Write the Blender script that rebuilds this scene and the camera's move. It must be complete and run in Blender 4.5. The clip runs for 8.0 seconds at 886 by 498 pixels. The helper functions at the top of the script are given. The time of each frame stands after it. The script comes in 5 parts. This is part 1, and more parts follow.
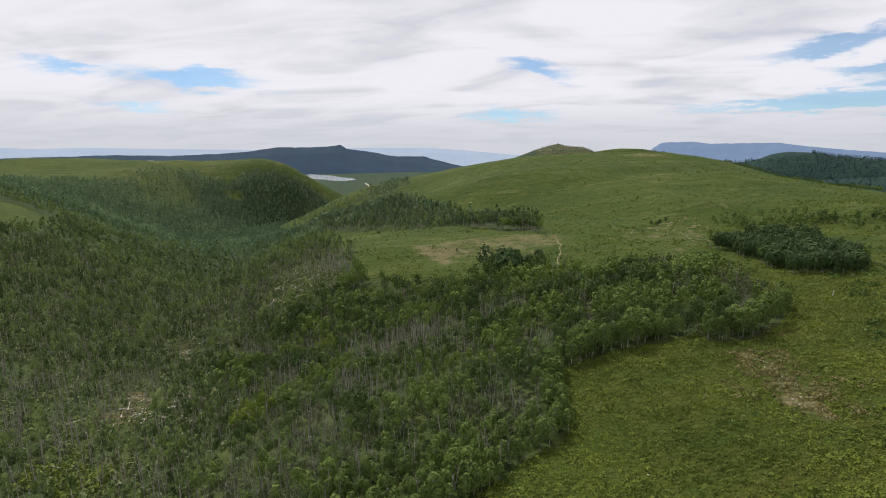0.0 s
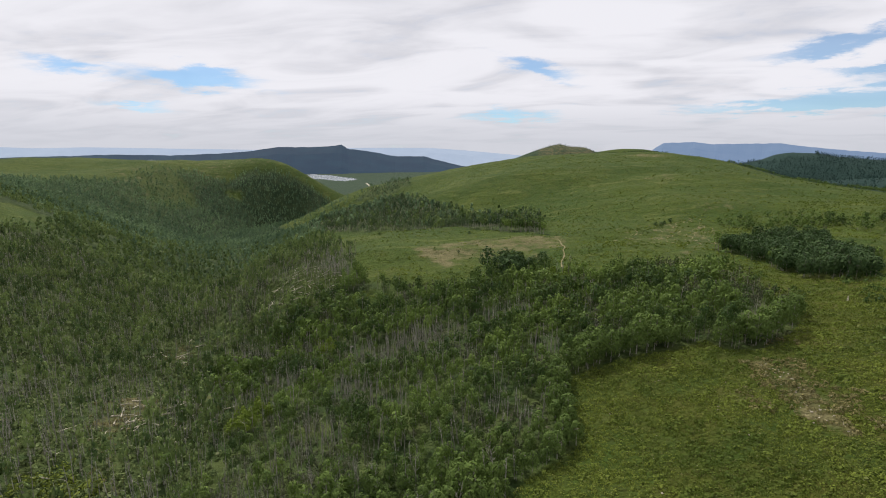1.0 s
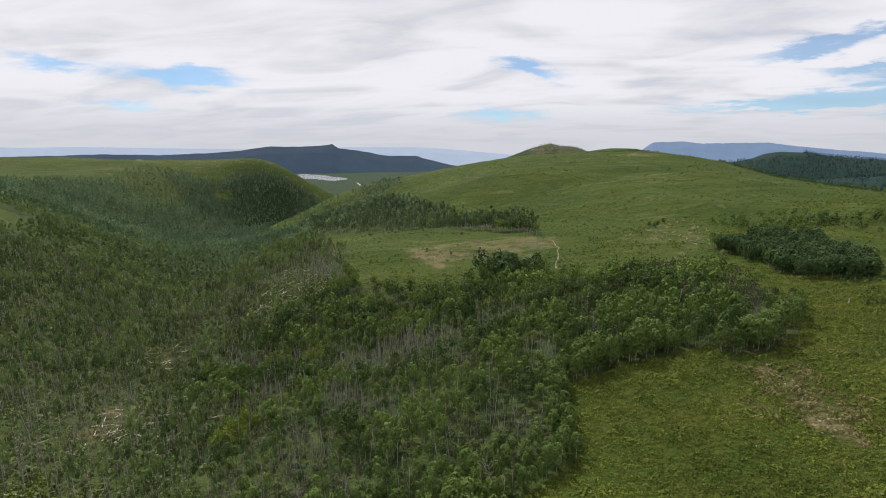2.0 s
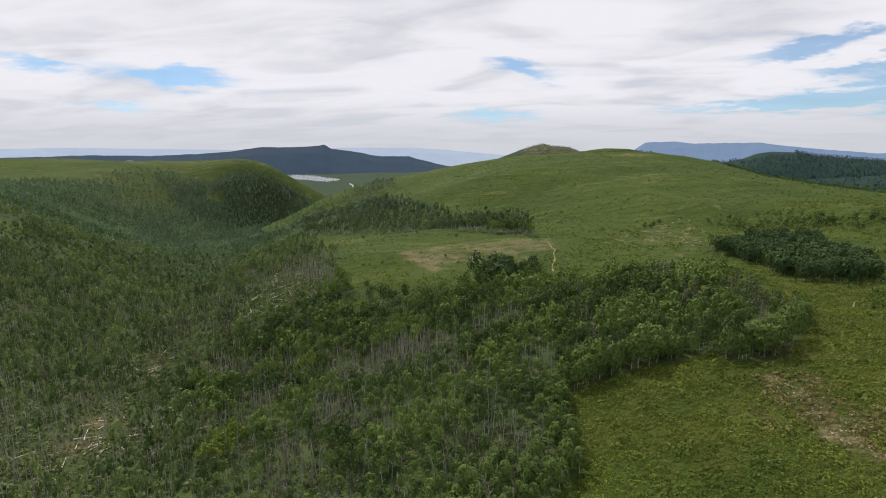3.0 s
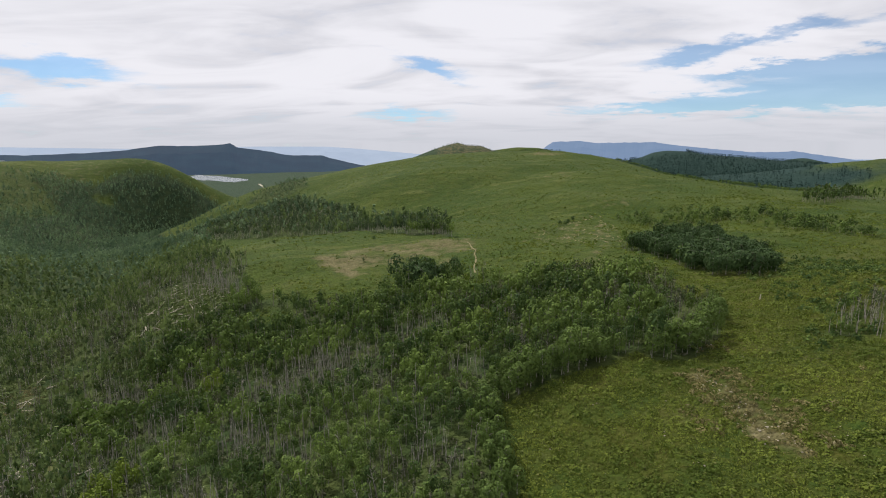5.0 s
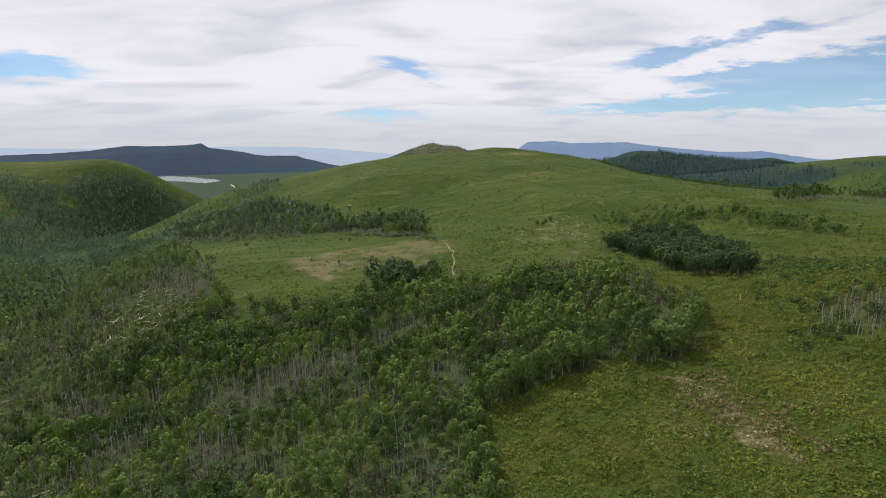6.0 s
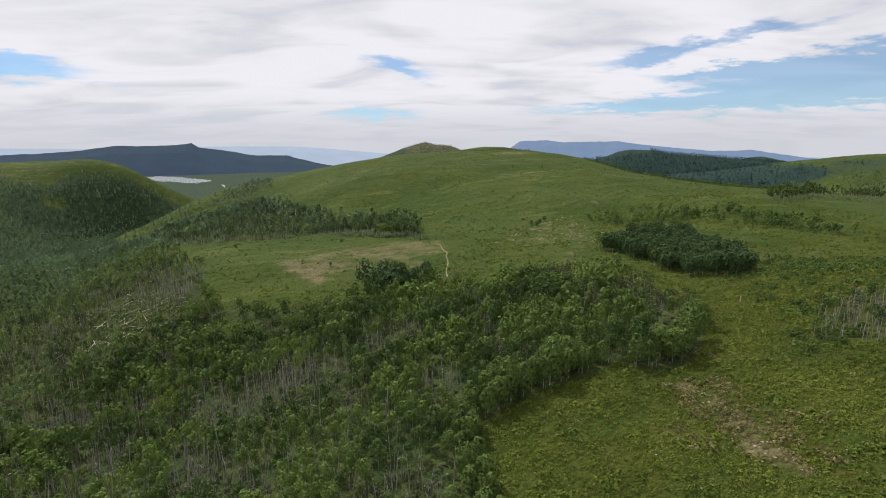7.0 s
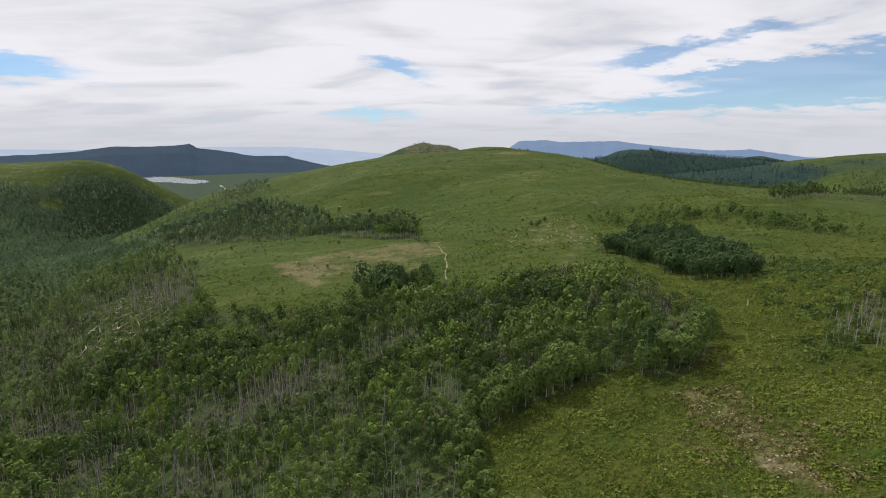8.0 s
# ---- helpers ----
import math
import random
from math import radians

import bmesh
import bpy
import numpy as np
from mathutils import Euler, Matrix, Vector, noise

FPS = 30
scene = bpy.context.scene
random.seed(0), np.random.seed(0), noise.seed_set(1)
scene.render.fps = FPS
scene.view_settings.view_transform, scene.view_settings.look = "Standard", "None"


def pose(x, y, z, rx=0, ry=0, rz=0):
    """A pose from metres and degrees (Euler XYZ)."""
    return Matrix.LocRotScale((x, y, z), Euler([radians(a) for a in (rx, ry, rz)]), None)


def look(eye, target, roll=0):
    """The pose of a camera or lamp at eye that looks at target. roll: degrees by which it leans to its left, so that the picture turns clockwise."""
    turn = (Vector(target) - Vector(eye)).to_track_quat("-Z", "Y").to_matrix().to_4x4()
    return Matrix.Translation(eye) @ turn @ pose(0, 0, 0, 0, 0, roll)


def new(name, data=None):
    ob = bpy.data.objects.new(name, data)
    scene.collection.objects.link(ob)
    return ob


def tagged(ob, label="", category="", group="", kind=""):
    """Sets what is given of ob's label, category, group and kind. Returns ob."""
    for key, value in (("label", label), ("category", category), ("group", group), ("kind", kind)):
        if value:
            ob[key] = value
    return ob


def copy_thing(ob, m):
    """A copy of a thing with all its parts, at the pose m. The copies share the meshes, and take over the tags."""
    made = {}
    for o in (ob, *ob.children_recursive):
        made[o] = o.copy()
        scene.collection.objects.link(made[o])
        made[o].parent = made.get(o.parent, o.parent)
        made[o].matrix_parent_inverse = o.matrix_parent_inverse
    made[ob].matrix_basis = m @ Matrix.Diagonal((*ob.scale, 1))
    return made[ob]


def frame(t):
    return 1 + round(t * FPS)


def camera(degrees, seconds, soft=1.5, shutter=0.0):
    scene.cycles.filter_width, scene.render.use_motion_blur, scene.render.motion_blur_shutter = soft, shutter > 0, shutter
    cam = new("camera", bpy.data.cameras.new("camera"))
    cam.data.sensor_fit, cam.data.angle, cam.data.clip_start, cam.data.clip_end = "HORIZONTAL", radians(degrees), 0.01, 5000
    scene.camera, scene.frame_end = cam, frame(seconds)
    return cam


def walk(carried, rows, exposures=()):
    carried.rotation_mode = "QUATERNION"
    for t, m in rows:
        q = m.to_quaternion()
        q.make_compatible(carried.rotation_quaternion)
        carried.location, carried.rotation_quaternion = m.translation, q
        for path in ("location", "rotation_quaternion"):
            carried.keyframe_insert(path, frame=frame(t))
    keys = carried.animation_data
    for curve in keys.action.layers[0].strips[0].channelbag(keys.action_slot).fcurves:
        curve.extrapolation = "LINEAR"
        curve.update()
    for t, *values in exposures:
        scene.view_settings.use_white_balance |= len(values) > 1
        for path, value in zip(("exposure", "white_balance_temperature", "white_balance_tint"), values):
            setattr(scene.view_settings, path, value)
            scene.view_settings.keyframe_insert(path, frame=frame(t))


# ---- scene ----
cam = camera(79.8, 8.0, soft=1.0)
PATH = [
    (0, (2.088, 0.844, 59.912), (2.092, 2.807, 59.528), -0.3),
    (0.5, (1.87, 3.7, 59.933), (1.872, 5.663, 59.549), -0.3),
    (1, (1.587, 6.617, 59.972), (1.588, 8.58, 59.588), -0.2),
    (2.5, (0.707, 15.534, 60.138), (0.758, 17.496, 59.751), -0.3),
    (3, (0.468, 18.595, 60.192), (0.527, 20.557, 59.807), -0.3),
    (3.5, (0.403, 21.526, 60.169), (0.486, 23.486, 59.783), -0.2),
    (4, (0.356, 24.471, 60.115), (0.52, 26.426, 59.729), -0.2),
    (4.5, (0.265, 27.446, 60.015), (0.534, 29.389, 59.627), -0.2),
    (4.7, (0.27, 28.603, 60.003), (0.584, 30.539, 59.614), -0.2),
    (6, (0.615, 35.774, 59.902), (1.071, 37.682, 59.512), -0.2),
    (6.5, (0.981, 38.396, 59.878), (1.453, 40.3, 59.487), -0.3),
    (7, (1.54, 40.954, 59.874), (2.022, 42.854, 59.482), -0.3),
    (7.5, (2.242, 43.469, 59.862), (2.726, 45.369, 59.469), -0.4),
    (8, (2.875, 46.057, 59.874), (3.361, 47.957, 59.482), -0.4),
]
walk(cam, [(t, look(eye, target, roll)) for t, eye, target, roll in PATH])

# ---- world, sun, exposure ----
SUN_AZIMUTH, SUN_ELEVATION = radians(-26), radians(49)   # azimuth from ahead (+y) towards the right (+x)
sun_way = Vector((math.sin(SUN_AZIMUTH) * math.cos(SUN_ELEVATION), math.cos(SUN_AZIMUTH) * math.cos(SUN_ELEVATION), math.sin(SUN_ELEVATION)))
sun = new("sun", bpy.data.lights.new("sun", "SUN"))
sun.data.energy, sun.data.angle, sun.data.color = 4.2, radians(1.2), (1.0, 0.95, 0.86)
sun.matrix_world = look(sun_way * 100, (0, 0, 0))


class Nodes:
    """Short hand for building a node tree."""

    def __init__(self, tree):
        self.tree = tree
        tree.nodes.clear()

    def add(self, kind, values=()):
        node = self.tree.nodes.new(kind)
        for socket, value in dict(values).items():
            if isinstance(value, bpy.types.NodeSocket):
                self.tree.links.new(value, node.inputs[socket])
            else:
                node.inputs[socket].default_value = value
        return node

    def math(self, operation, a, b=0.0, c=0.0):
        node = self.add("ShaderNodeMath", {0: a, 1: b, 2: c})
        node.operation = operation
        return node.outputs[0]

    def attribute(self, name):
        node = self.add("ShaderNodeAttribute")
        node.attribute_name = name
        return node.outputs["Fac"]

    def ramp(self, factor, low, high, smooth=True):
        node = self.add("ShaderNodeMapRange", {0: factor, 1: low, 2: high, 3: 0.0, 4: 1.0})
        node.interpolation_type = "SMOOTHSTEP" if smooth else "LINEAR"
        return node.outputs[0]

    def noise(self, vector, scale, detail=4.0, rough=0.55, distort=0.0):
        return self.add("ShaderNodeTexNoise", {"Vector": vector, "Scale": scale, "Detail": detail, "Roughness": rough, "Distortion": distort}).outputs["Fac"]

    def mix(self, factor, a, b, blend="MIX"):
        node = self.add("ShaderNodeMix", {0: factor})
        node.data_type, node.blend_type = "RGBA", blend
        for socket, value in zip((node.inputs[6], node.inputs[7]), (a, b)):
            if isinstance(value, bpy.types.NodeSocket):
                self.tree.links.new(value, socket)
            else:
                socket.default_value = (*value, 1) if len(value) == 3 else value
        return node.outputs[2]


def build_sky():
    world = bpy.data.worlds.new("sky")
    world.use_nodes = True
    scene.world = world
    n = Nodes(world.node_tree)
    sky = n.add("ShaderNodeTexSky")
    sky.sky_type, sky.sun_disc, sky.sun_elevation, sky.sun_rotation = "NISHITA", False, SUN_ELEVATION, SUN_AZIMUTH
    sky.altitude, sky.dust_density = 2400, 0.2
    way = n.add("ShaderNodeTexCoord").outputs["Generated"]
    xyz = n.add("ShaderNodeSeparateXYZ", {0: way})
    x, y, z = xyz.outputs
    # the cloud sheet: directions laid out on a flat ceiling
    up = n.math("ADD", n.math("MAXIMUM", z, 0.0), 0.13)
    sheet = n.add("ShaderNodeCombineXYZ", {0: n.math("DIVIDE", x, up), 1: n.math("DIVIDE", y, up), 2: 0.0}).outputs[0]
    turned = n.add("ShaderNodeMapping", {"Vector": sheet, "Rotation": (0, 0, radians(25)), "Scale": (0.8, 1.0, 1.0)}).outputs[0]
    broad = n.noise(turned, 0.75, 5.0, 0.5, 0.9)
    streak = n.noise(n.add("ShaderNodeMapping", {"Vector": turned, "Scale": (0.7, 1.1, 1.0)}).outputs[0], 1.7, 6.0, 0.5, 0.9)
    # the gaps in the clouds, by azimuth and elevation in degrees
    azimuth = n.math("MULTIPLY", n.math("ARCTAN2", x, y), 57.2958)
    elevation = n.math("MULTIPLY", n.math("ARCSINE", z), 57.2958)
    warp = n.math("MULTIPLY", n.math("SUBTRACT", n.noise(sheet, 3.0, 6.0, 0.62), 0.5), 4.2)
    gaps = None
    for az, el, wide, high, lean, deep in SKY_GAPS:
        u = n.math("SUBTRACT", azimuth, az)
        v = n.math("SUBTRACT", n.math("SUBTRACT", n.math("ADD", elevation, warp), el), n.math("MULTIPLY", u, lean))
        q = n.math("ADD", n.math("POWER", n.math("ABSOLUTE", n.math("DIVIDE", u, wide)), 2.0), n.math("POWER", n.math("ABSOLUTE", n.math("DIVIDE", v, high)), 2.0))
        hole = n.math("MULTIPLY", n.math("EXPONENT", n.math("MULTIPLY", q, -1.0)), deep)
        gaps = hole if gaps is None else n.math("ADD", gaps, hole)
    cover = n.math("ADD", n.math("MULTIPLY", broad, 0.5), n.math("MULTIPLY", streak, 0.75))
    cover = n.math("SUBTRACT", n.math("ADD", cover, 0.24), gaps)
    amount = n.ramp(n.math("MULTIPLY_ADD", n.noise(turned, 6.0, 5.0, 0.6, 0.8), 0.40, n.math("SUBTRACT", cover, 0.20)), 0.22, 0.80)
    # thin veil that thickens towards the horizon
    low = n.ramp(z, 0.10, 0.0)
    amount = n.math("MAXIMUM", n.math("MULTIPLY_ADD", amount, 0.72, 0.28), n.math("MULTIPLY", low, 0.45))
    shade = n.ramp(n.math("ADD", n.math("MULTIPLY", streak, 0.6), n.math("MULTIPLY", broad, 0.5)), 0.38, 0.62)
    cloud = n.mix(shade, CLOUD_SHADE, CLOUD_LIGHT)
    cloud = n.mix(n.math("MULTIPLY", low, 0.75), cloud, CLOUD_LOW)
    blue = n.mix(1.0, sky.outputs[0], tuple(SKY_STRENGTH * c for c in (0.62, 0.90, 1.08)), "MULTIPLY")
    colour = n.mix(amount, blue, cloud)
    n.add("ShaderNodeOutputWorld", {0: n.add("ShaderNodeBackground", {0: colour, 1: 1.0}).outputs[0]})


SKY_STRENGTH = 0.096
CLOUD_LIGHT, CLOUD_SHADE, CLOUD_LOW = (0.865, 0.858, 0.912), (0.665, 0.665, 0.72), (0.575, 0.59, 0.65)
SKY_GAPS = [
    (-34.0, 6.8, 3.2, 0.7, -0.02, 0.55),
    (-23.6, 6.4, 5.2, 0.9, -0.06, 0.75),
    (-29.0, 3.6, 3.0, 0.4, -0.05, 0.45),
    (9.6, 7.8, 4.0, 0.7, -0.30, 0.60),
    (7.5, 3.0, 5.5, 0.65, 0.0, 0.50),
    (30.0, 3.3, 8.0, 0.55, 0.02, 0.45),
    (48.0, 4.3, 8.5, 1.4, 0.02, 1.0),
    (35.5, 8.2, 5.5, 0.8, 0.14, 0.75),
    (49.0, 6.7, 9.0, 0.7, 0.10, 0.8),
    (44.0, 9.6, 5.0, 0.5, 0.12, 0.5),
    (39.0, 3.8, 8.0, 0.8, 0.03, 0.7),
    (39.0, 6.3, 5.0, 0.45, 0.08, 0.6),
    (56.0, 5.2, 7.0, 1.6, 0.05, 0.8),
]
build_sky()

# ---- the lie of the land ----
# Broad rises and hollows: height, x, y, two half widths, turn in degrees.
NEAR_SLOPES = [
    (31.5, 400, -300, 640, 256, 90),
    (8.9, -50, 350, 140, 56, 90),
    (-9.4, 350, 250, 140, 56, 0),
    (12.5, 300, 100, 300, 120, 45),
    (-6.7, 250, 250, 140, 56, 135),
    (-6.6, 50, 0, 140, 56, 135),
]
GULLY_SIDE = [
    (40.2, -1200, 200, 1400, 560, 90),
    (-25, -100, -100, 300, 120, 90),
    (-21, -150, 300, 140, 56, 135),
    (22.7, -500, 400, 150, 150, 0),
    (-12.1, -250, 500, 140, 56, 135),
    (-25.4, -200, 500, 140, 56, 90),
    (-8.9, -150, 250, 140, 56, 0),
    (42.6, -800, 500, 320, 320, 0),
    (12.5, -300, 150, 140, 56, 90),
    (-15.1, -200, -300, 640, 256, 135),
    (-15.7, -250, 550, 140, 56, 90),
    (-7.8, -200, 100, 300, 120, 45),
    (16.2, -400, 100, 300, 120, 90),
]
LEFT_RIDGE = [
    (10.2, -700, 1200, 300, 120, 0),
    (-16.5, -700, 1000, 300, 120, 0),
    (19.1, -625, 1025, 200, 80, 45),
    (-8.3, -700, 800, 300, 120, 0),
]
VALLEY_SIDES = [
    (-30.7, -200, 700, 640, 256, 90),
    (-39.4, -400, 900, 150, 150, 0),
    (-70.4, -250, 1100, 200, 80, 45),
    (32, -325, 1175, 200, 80, 135),
    (-36.1, -300, 700, 150, 150, 0),
    (-24.8, -175, 875, 200, 80, 0),
    (-28.8, -325, 1100, 200, 80, 0),
    (19.6, -400, 1175, 200, 80, 90),
    (6.6, -175, 1100, 200, 80, 135),
    (-13.5, -400, 1025, 200, 80, 0),
    (-21.9, -400, 800, 150, 150, 0),
]
GREAT_HILL = [
    (57, 200, 1100, 640, 256, 90),
    (-16.2, 200, 500, 300, 120, 135),
    (17.2, 400, 1100, 300, 120, 90),
    (7.7, -100, 1175, 100, 100, 0),
    (10.8, 250, 500, 140, 56, 135),
    (-7.6, 0, 550, 140, 56, 0),
    (-10, 200, 700, 150, 150, 0),
    (10.7, 400, 1000, 300, 120, 135),
    (-17.6, 100, 600, 150, 150, 0),
    (4.8, 100, 550, 140, 56, 45),
    (-7.2, 250, 450, 140, 56, 45),
    (5, 50, 800, 200, 80, 135),
    (7, 70, 735, 230, 60, 8),
    (-7, 330, 1080, 260, 130, 0),
    (4, 330, 640, 160, 45, 20),
]
VALLEY_OUTLET = [
    (-18.9, -250, 1400, 200, 80, 135),
    (-8.7, -325, 1400, 200, 80, 135),
    (-3.8, -175, 1475, 200, 80, 135),
    (14.8, -25, 1400, 200, 80, 45),
    (-27.3, -250, 1325, 100, 100, 0),
    (9.9, 100, 1300, 300, 120, 45),
    (-20.4, -250, 1475, 200, 80, 135),
    (9.1, 50, 1475, 200, 80, 135),
    (9.3, 400, 1300, 300, 120, 45),
]
BEYOND = [
    (-5.3, -200, 1700, 640, 256, 0),
    (-17.6, -1200, 1800, 1400, 560, 45),
    (-23.5, 1000, 1500, 640, 256, 90),
    (-76.5, -200, 1700, 640, 256, 135),
    (-37.2, -600, 1700, 320, 320, 0),
    (-16.7, 1200, 1700, 640, 256, 0),
    (-7.1, 200, 1700, 640, 256, 135),
]
OUTLET_SIDE = [
    (14.2, -475, 1250, 200, 80, 135),
    (-14.2, -475, 1400, 200, 80, 45),
    (37.8, -1200, 1300, 640, 256, 0),
    (16.6, -550, 1475, 200, 80, 135),
    (-31.2, -550, 1400, 200, 80, 0),
    (21.1, -625, 1475, 200, 80, 0),
    (2.8, -625, 1250, 200, 80, 90),
    (-21.4, -400, 1475, 200, 80, 90),
    (11.2, -550, 1250, 200, 80, 45),
    (6.3, -700, 1325, 200, 80, 0),
    (-17, -402, 1265, 110, 80, 0),
]
RIGHT_HILLS = [
    (-16.1, 800, 900, 300, 120, 90),
    (48.1, 1200, 900, 320, 320, 0),
    (18.9, 500, 1200, 300, 120, 90),
    (-19.1, 800, 800, 300, 120, 0),
    (-19.2, 700, 1000, 150, 150, 0),
    (-9, 800, 600, 300, 120, 45),
    (-8.8, 600, 300, 300, 120, 0),
    (6.3, 500, 900, 300, 120, 45),
]
LAND = NEAR_SLOPES + GULLY_SIDE + LEFT_RIDGE + VALLEY_SIDES + GREAT_HILL + VALLEY_OUTLET + BEYOND + OUTLET_SIDE + RIGHT_HILLS
LAND_BASE = -5.3
PLAIN = -110.0


def smooth(a, b, v):
    s = np.clip((np.asarray(v, float) - a) / (b - a), 0, 1)
    return s * s * (3 - 2 * s)


def wave_field(count, shortest, longest, seed):
    """A sum of plane waves of mixed directions, used as gentle unevenness. Returns a function of x and y within about -1 to 1."""
    rng = np.random.RandomState(seed)
    size = np.exp(rng.uniform(math.log(shortest), math.log(longest), count))
    turn, phase = rng.uniform(0, 6.283, count), rng.uniform(0, 6.283, count)
    power = (size / longest) ** 0.8

    def field(x, y):
        total = np.zeros(np.broadcast(x, y).shape)
        for s, a, p, w in zip(size, turn, phase, power):
            total = total + w * np.sin((x * math.cos(a) + y * math.sin(a)) * 6.283 / s + p)
        return total / np.sqrt((power ** 2).sum())
    return field


swell = wave_field(14, 45, 130, 3)
ripple = wave_field(26, 5, 30, 4)


# Far hills of the same sheet, by azimuth: distance, depth of the hill, then (azimuth, height) along its crest.
def crest(azimuth, knots):
    return np.interp(azimuth, [k[0] for k in knots], [k[1] for k in knots])


KNOB_HILL = [(3.0, -12.0), (5.5, -4.0), (7.0, -1.6), (7.9, -1.29), (9.9, -0.54), (11.6, -0.03), (12.3, 0.09), (13.1, -0.15), (14.8, -0.27), (15.9, -0.72), (17.0, -0.56), (18.4, -0.39), (20.5, -0.45), (21.8, -0.68), (25.0, -2.2), (29.0, -12.0)]
WOODED_HILL = [(20.0, -12.0), (24.0, -4.0), (27.1, -2.5), (29.6, -1.61), (30.5, -1.44), (31.8, -0.87), (33.0, -0.72), (34.8, -0.80), (36.3, -1.09), (39.8, -1.38), (44.1, -1.73), (46.4, -1.96), (50.0, -2.9), (55.0, -4.0), (60.0, -12.0)]
SMALL_HILL = [(34.0, -12.0), (38.0, -3.0), (41.4, -2.03), (43.2, -1.43), (44.5, -1.32), (45.9, -1.51), (47.2, -1.94), (51.0, -3.0), (56.0, -12.0)]


def far_hill(azimuth, reach, knots, distance, depth):
    top = 60 + distance * np.tan(np.radians(np.maximum(crest(azimuth, knots), -12)))
    return PLAIN - 30 + (top - PLAIN + 30) * np.exp(-((reach - distance) / depth) ** 2)


def height(x, y):
    x, y = np.asarray(x, float), np.asarray(y, float)
    z = np.full(np.broadcast(x, y).shape, LAND_BASE)
    for h, cx, cy, a, b, turn in LAND:
        r = math.radians(turn)
        u = ((x - cx) * math.cos(r) + (y - cy) * math.sin(r)) / a
        v = (-(x - cx) * math.sin(r) + (y - cy) * math.cos(r)) / b
        z = z + h * np.exp(-(u * u + v * v))
    reach, azimuth = np.hypot(x, y), np.degrees(np.arctan2(x, y))
    z = z + 0.9 * swell(x, y) * smooth(20, 90, reach) + 0.22 * ripple(x, y) * (1 - smooth(400, 900, reach))
    z = z + (PLAIN - z) * smooth(1450, 2050, reach)
    for knots, distance, depth in ((KNOB_HILL, 2200, 300), (WOODED_HILL, 1900, 330), (SMALL_HILL, 2800, 250)):
        z = np.maximum(z, far_hill(azimuth, reach, knots, distance, depth))
    return z

# ---- materials ----
def material(name, rough=0.8):
    m = bpy.data.materials.new(name)
    m.use_nodes = True
    n = Nodes(m.node_tree)
    shader = n.add("ShaderNodeBsdfPrincipled", {"Roughness": rough, "Specular IOR Level": 0.2})
    n.add("ShaderNodeOutputMaterial", {0: shader.outputs[0]})
    return m, n, shader


def link(n, a, b):
    n.tree.links.new(a, b)


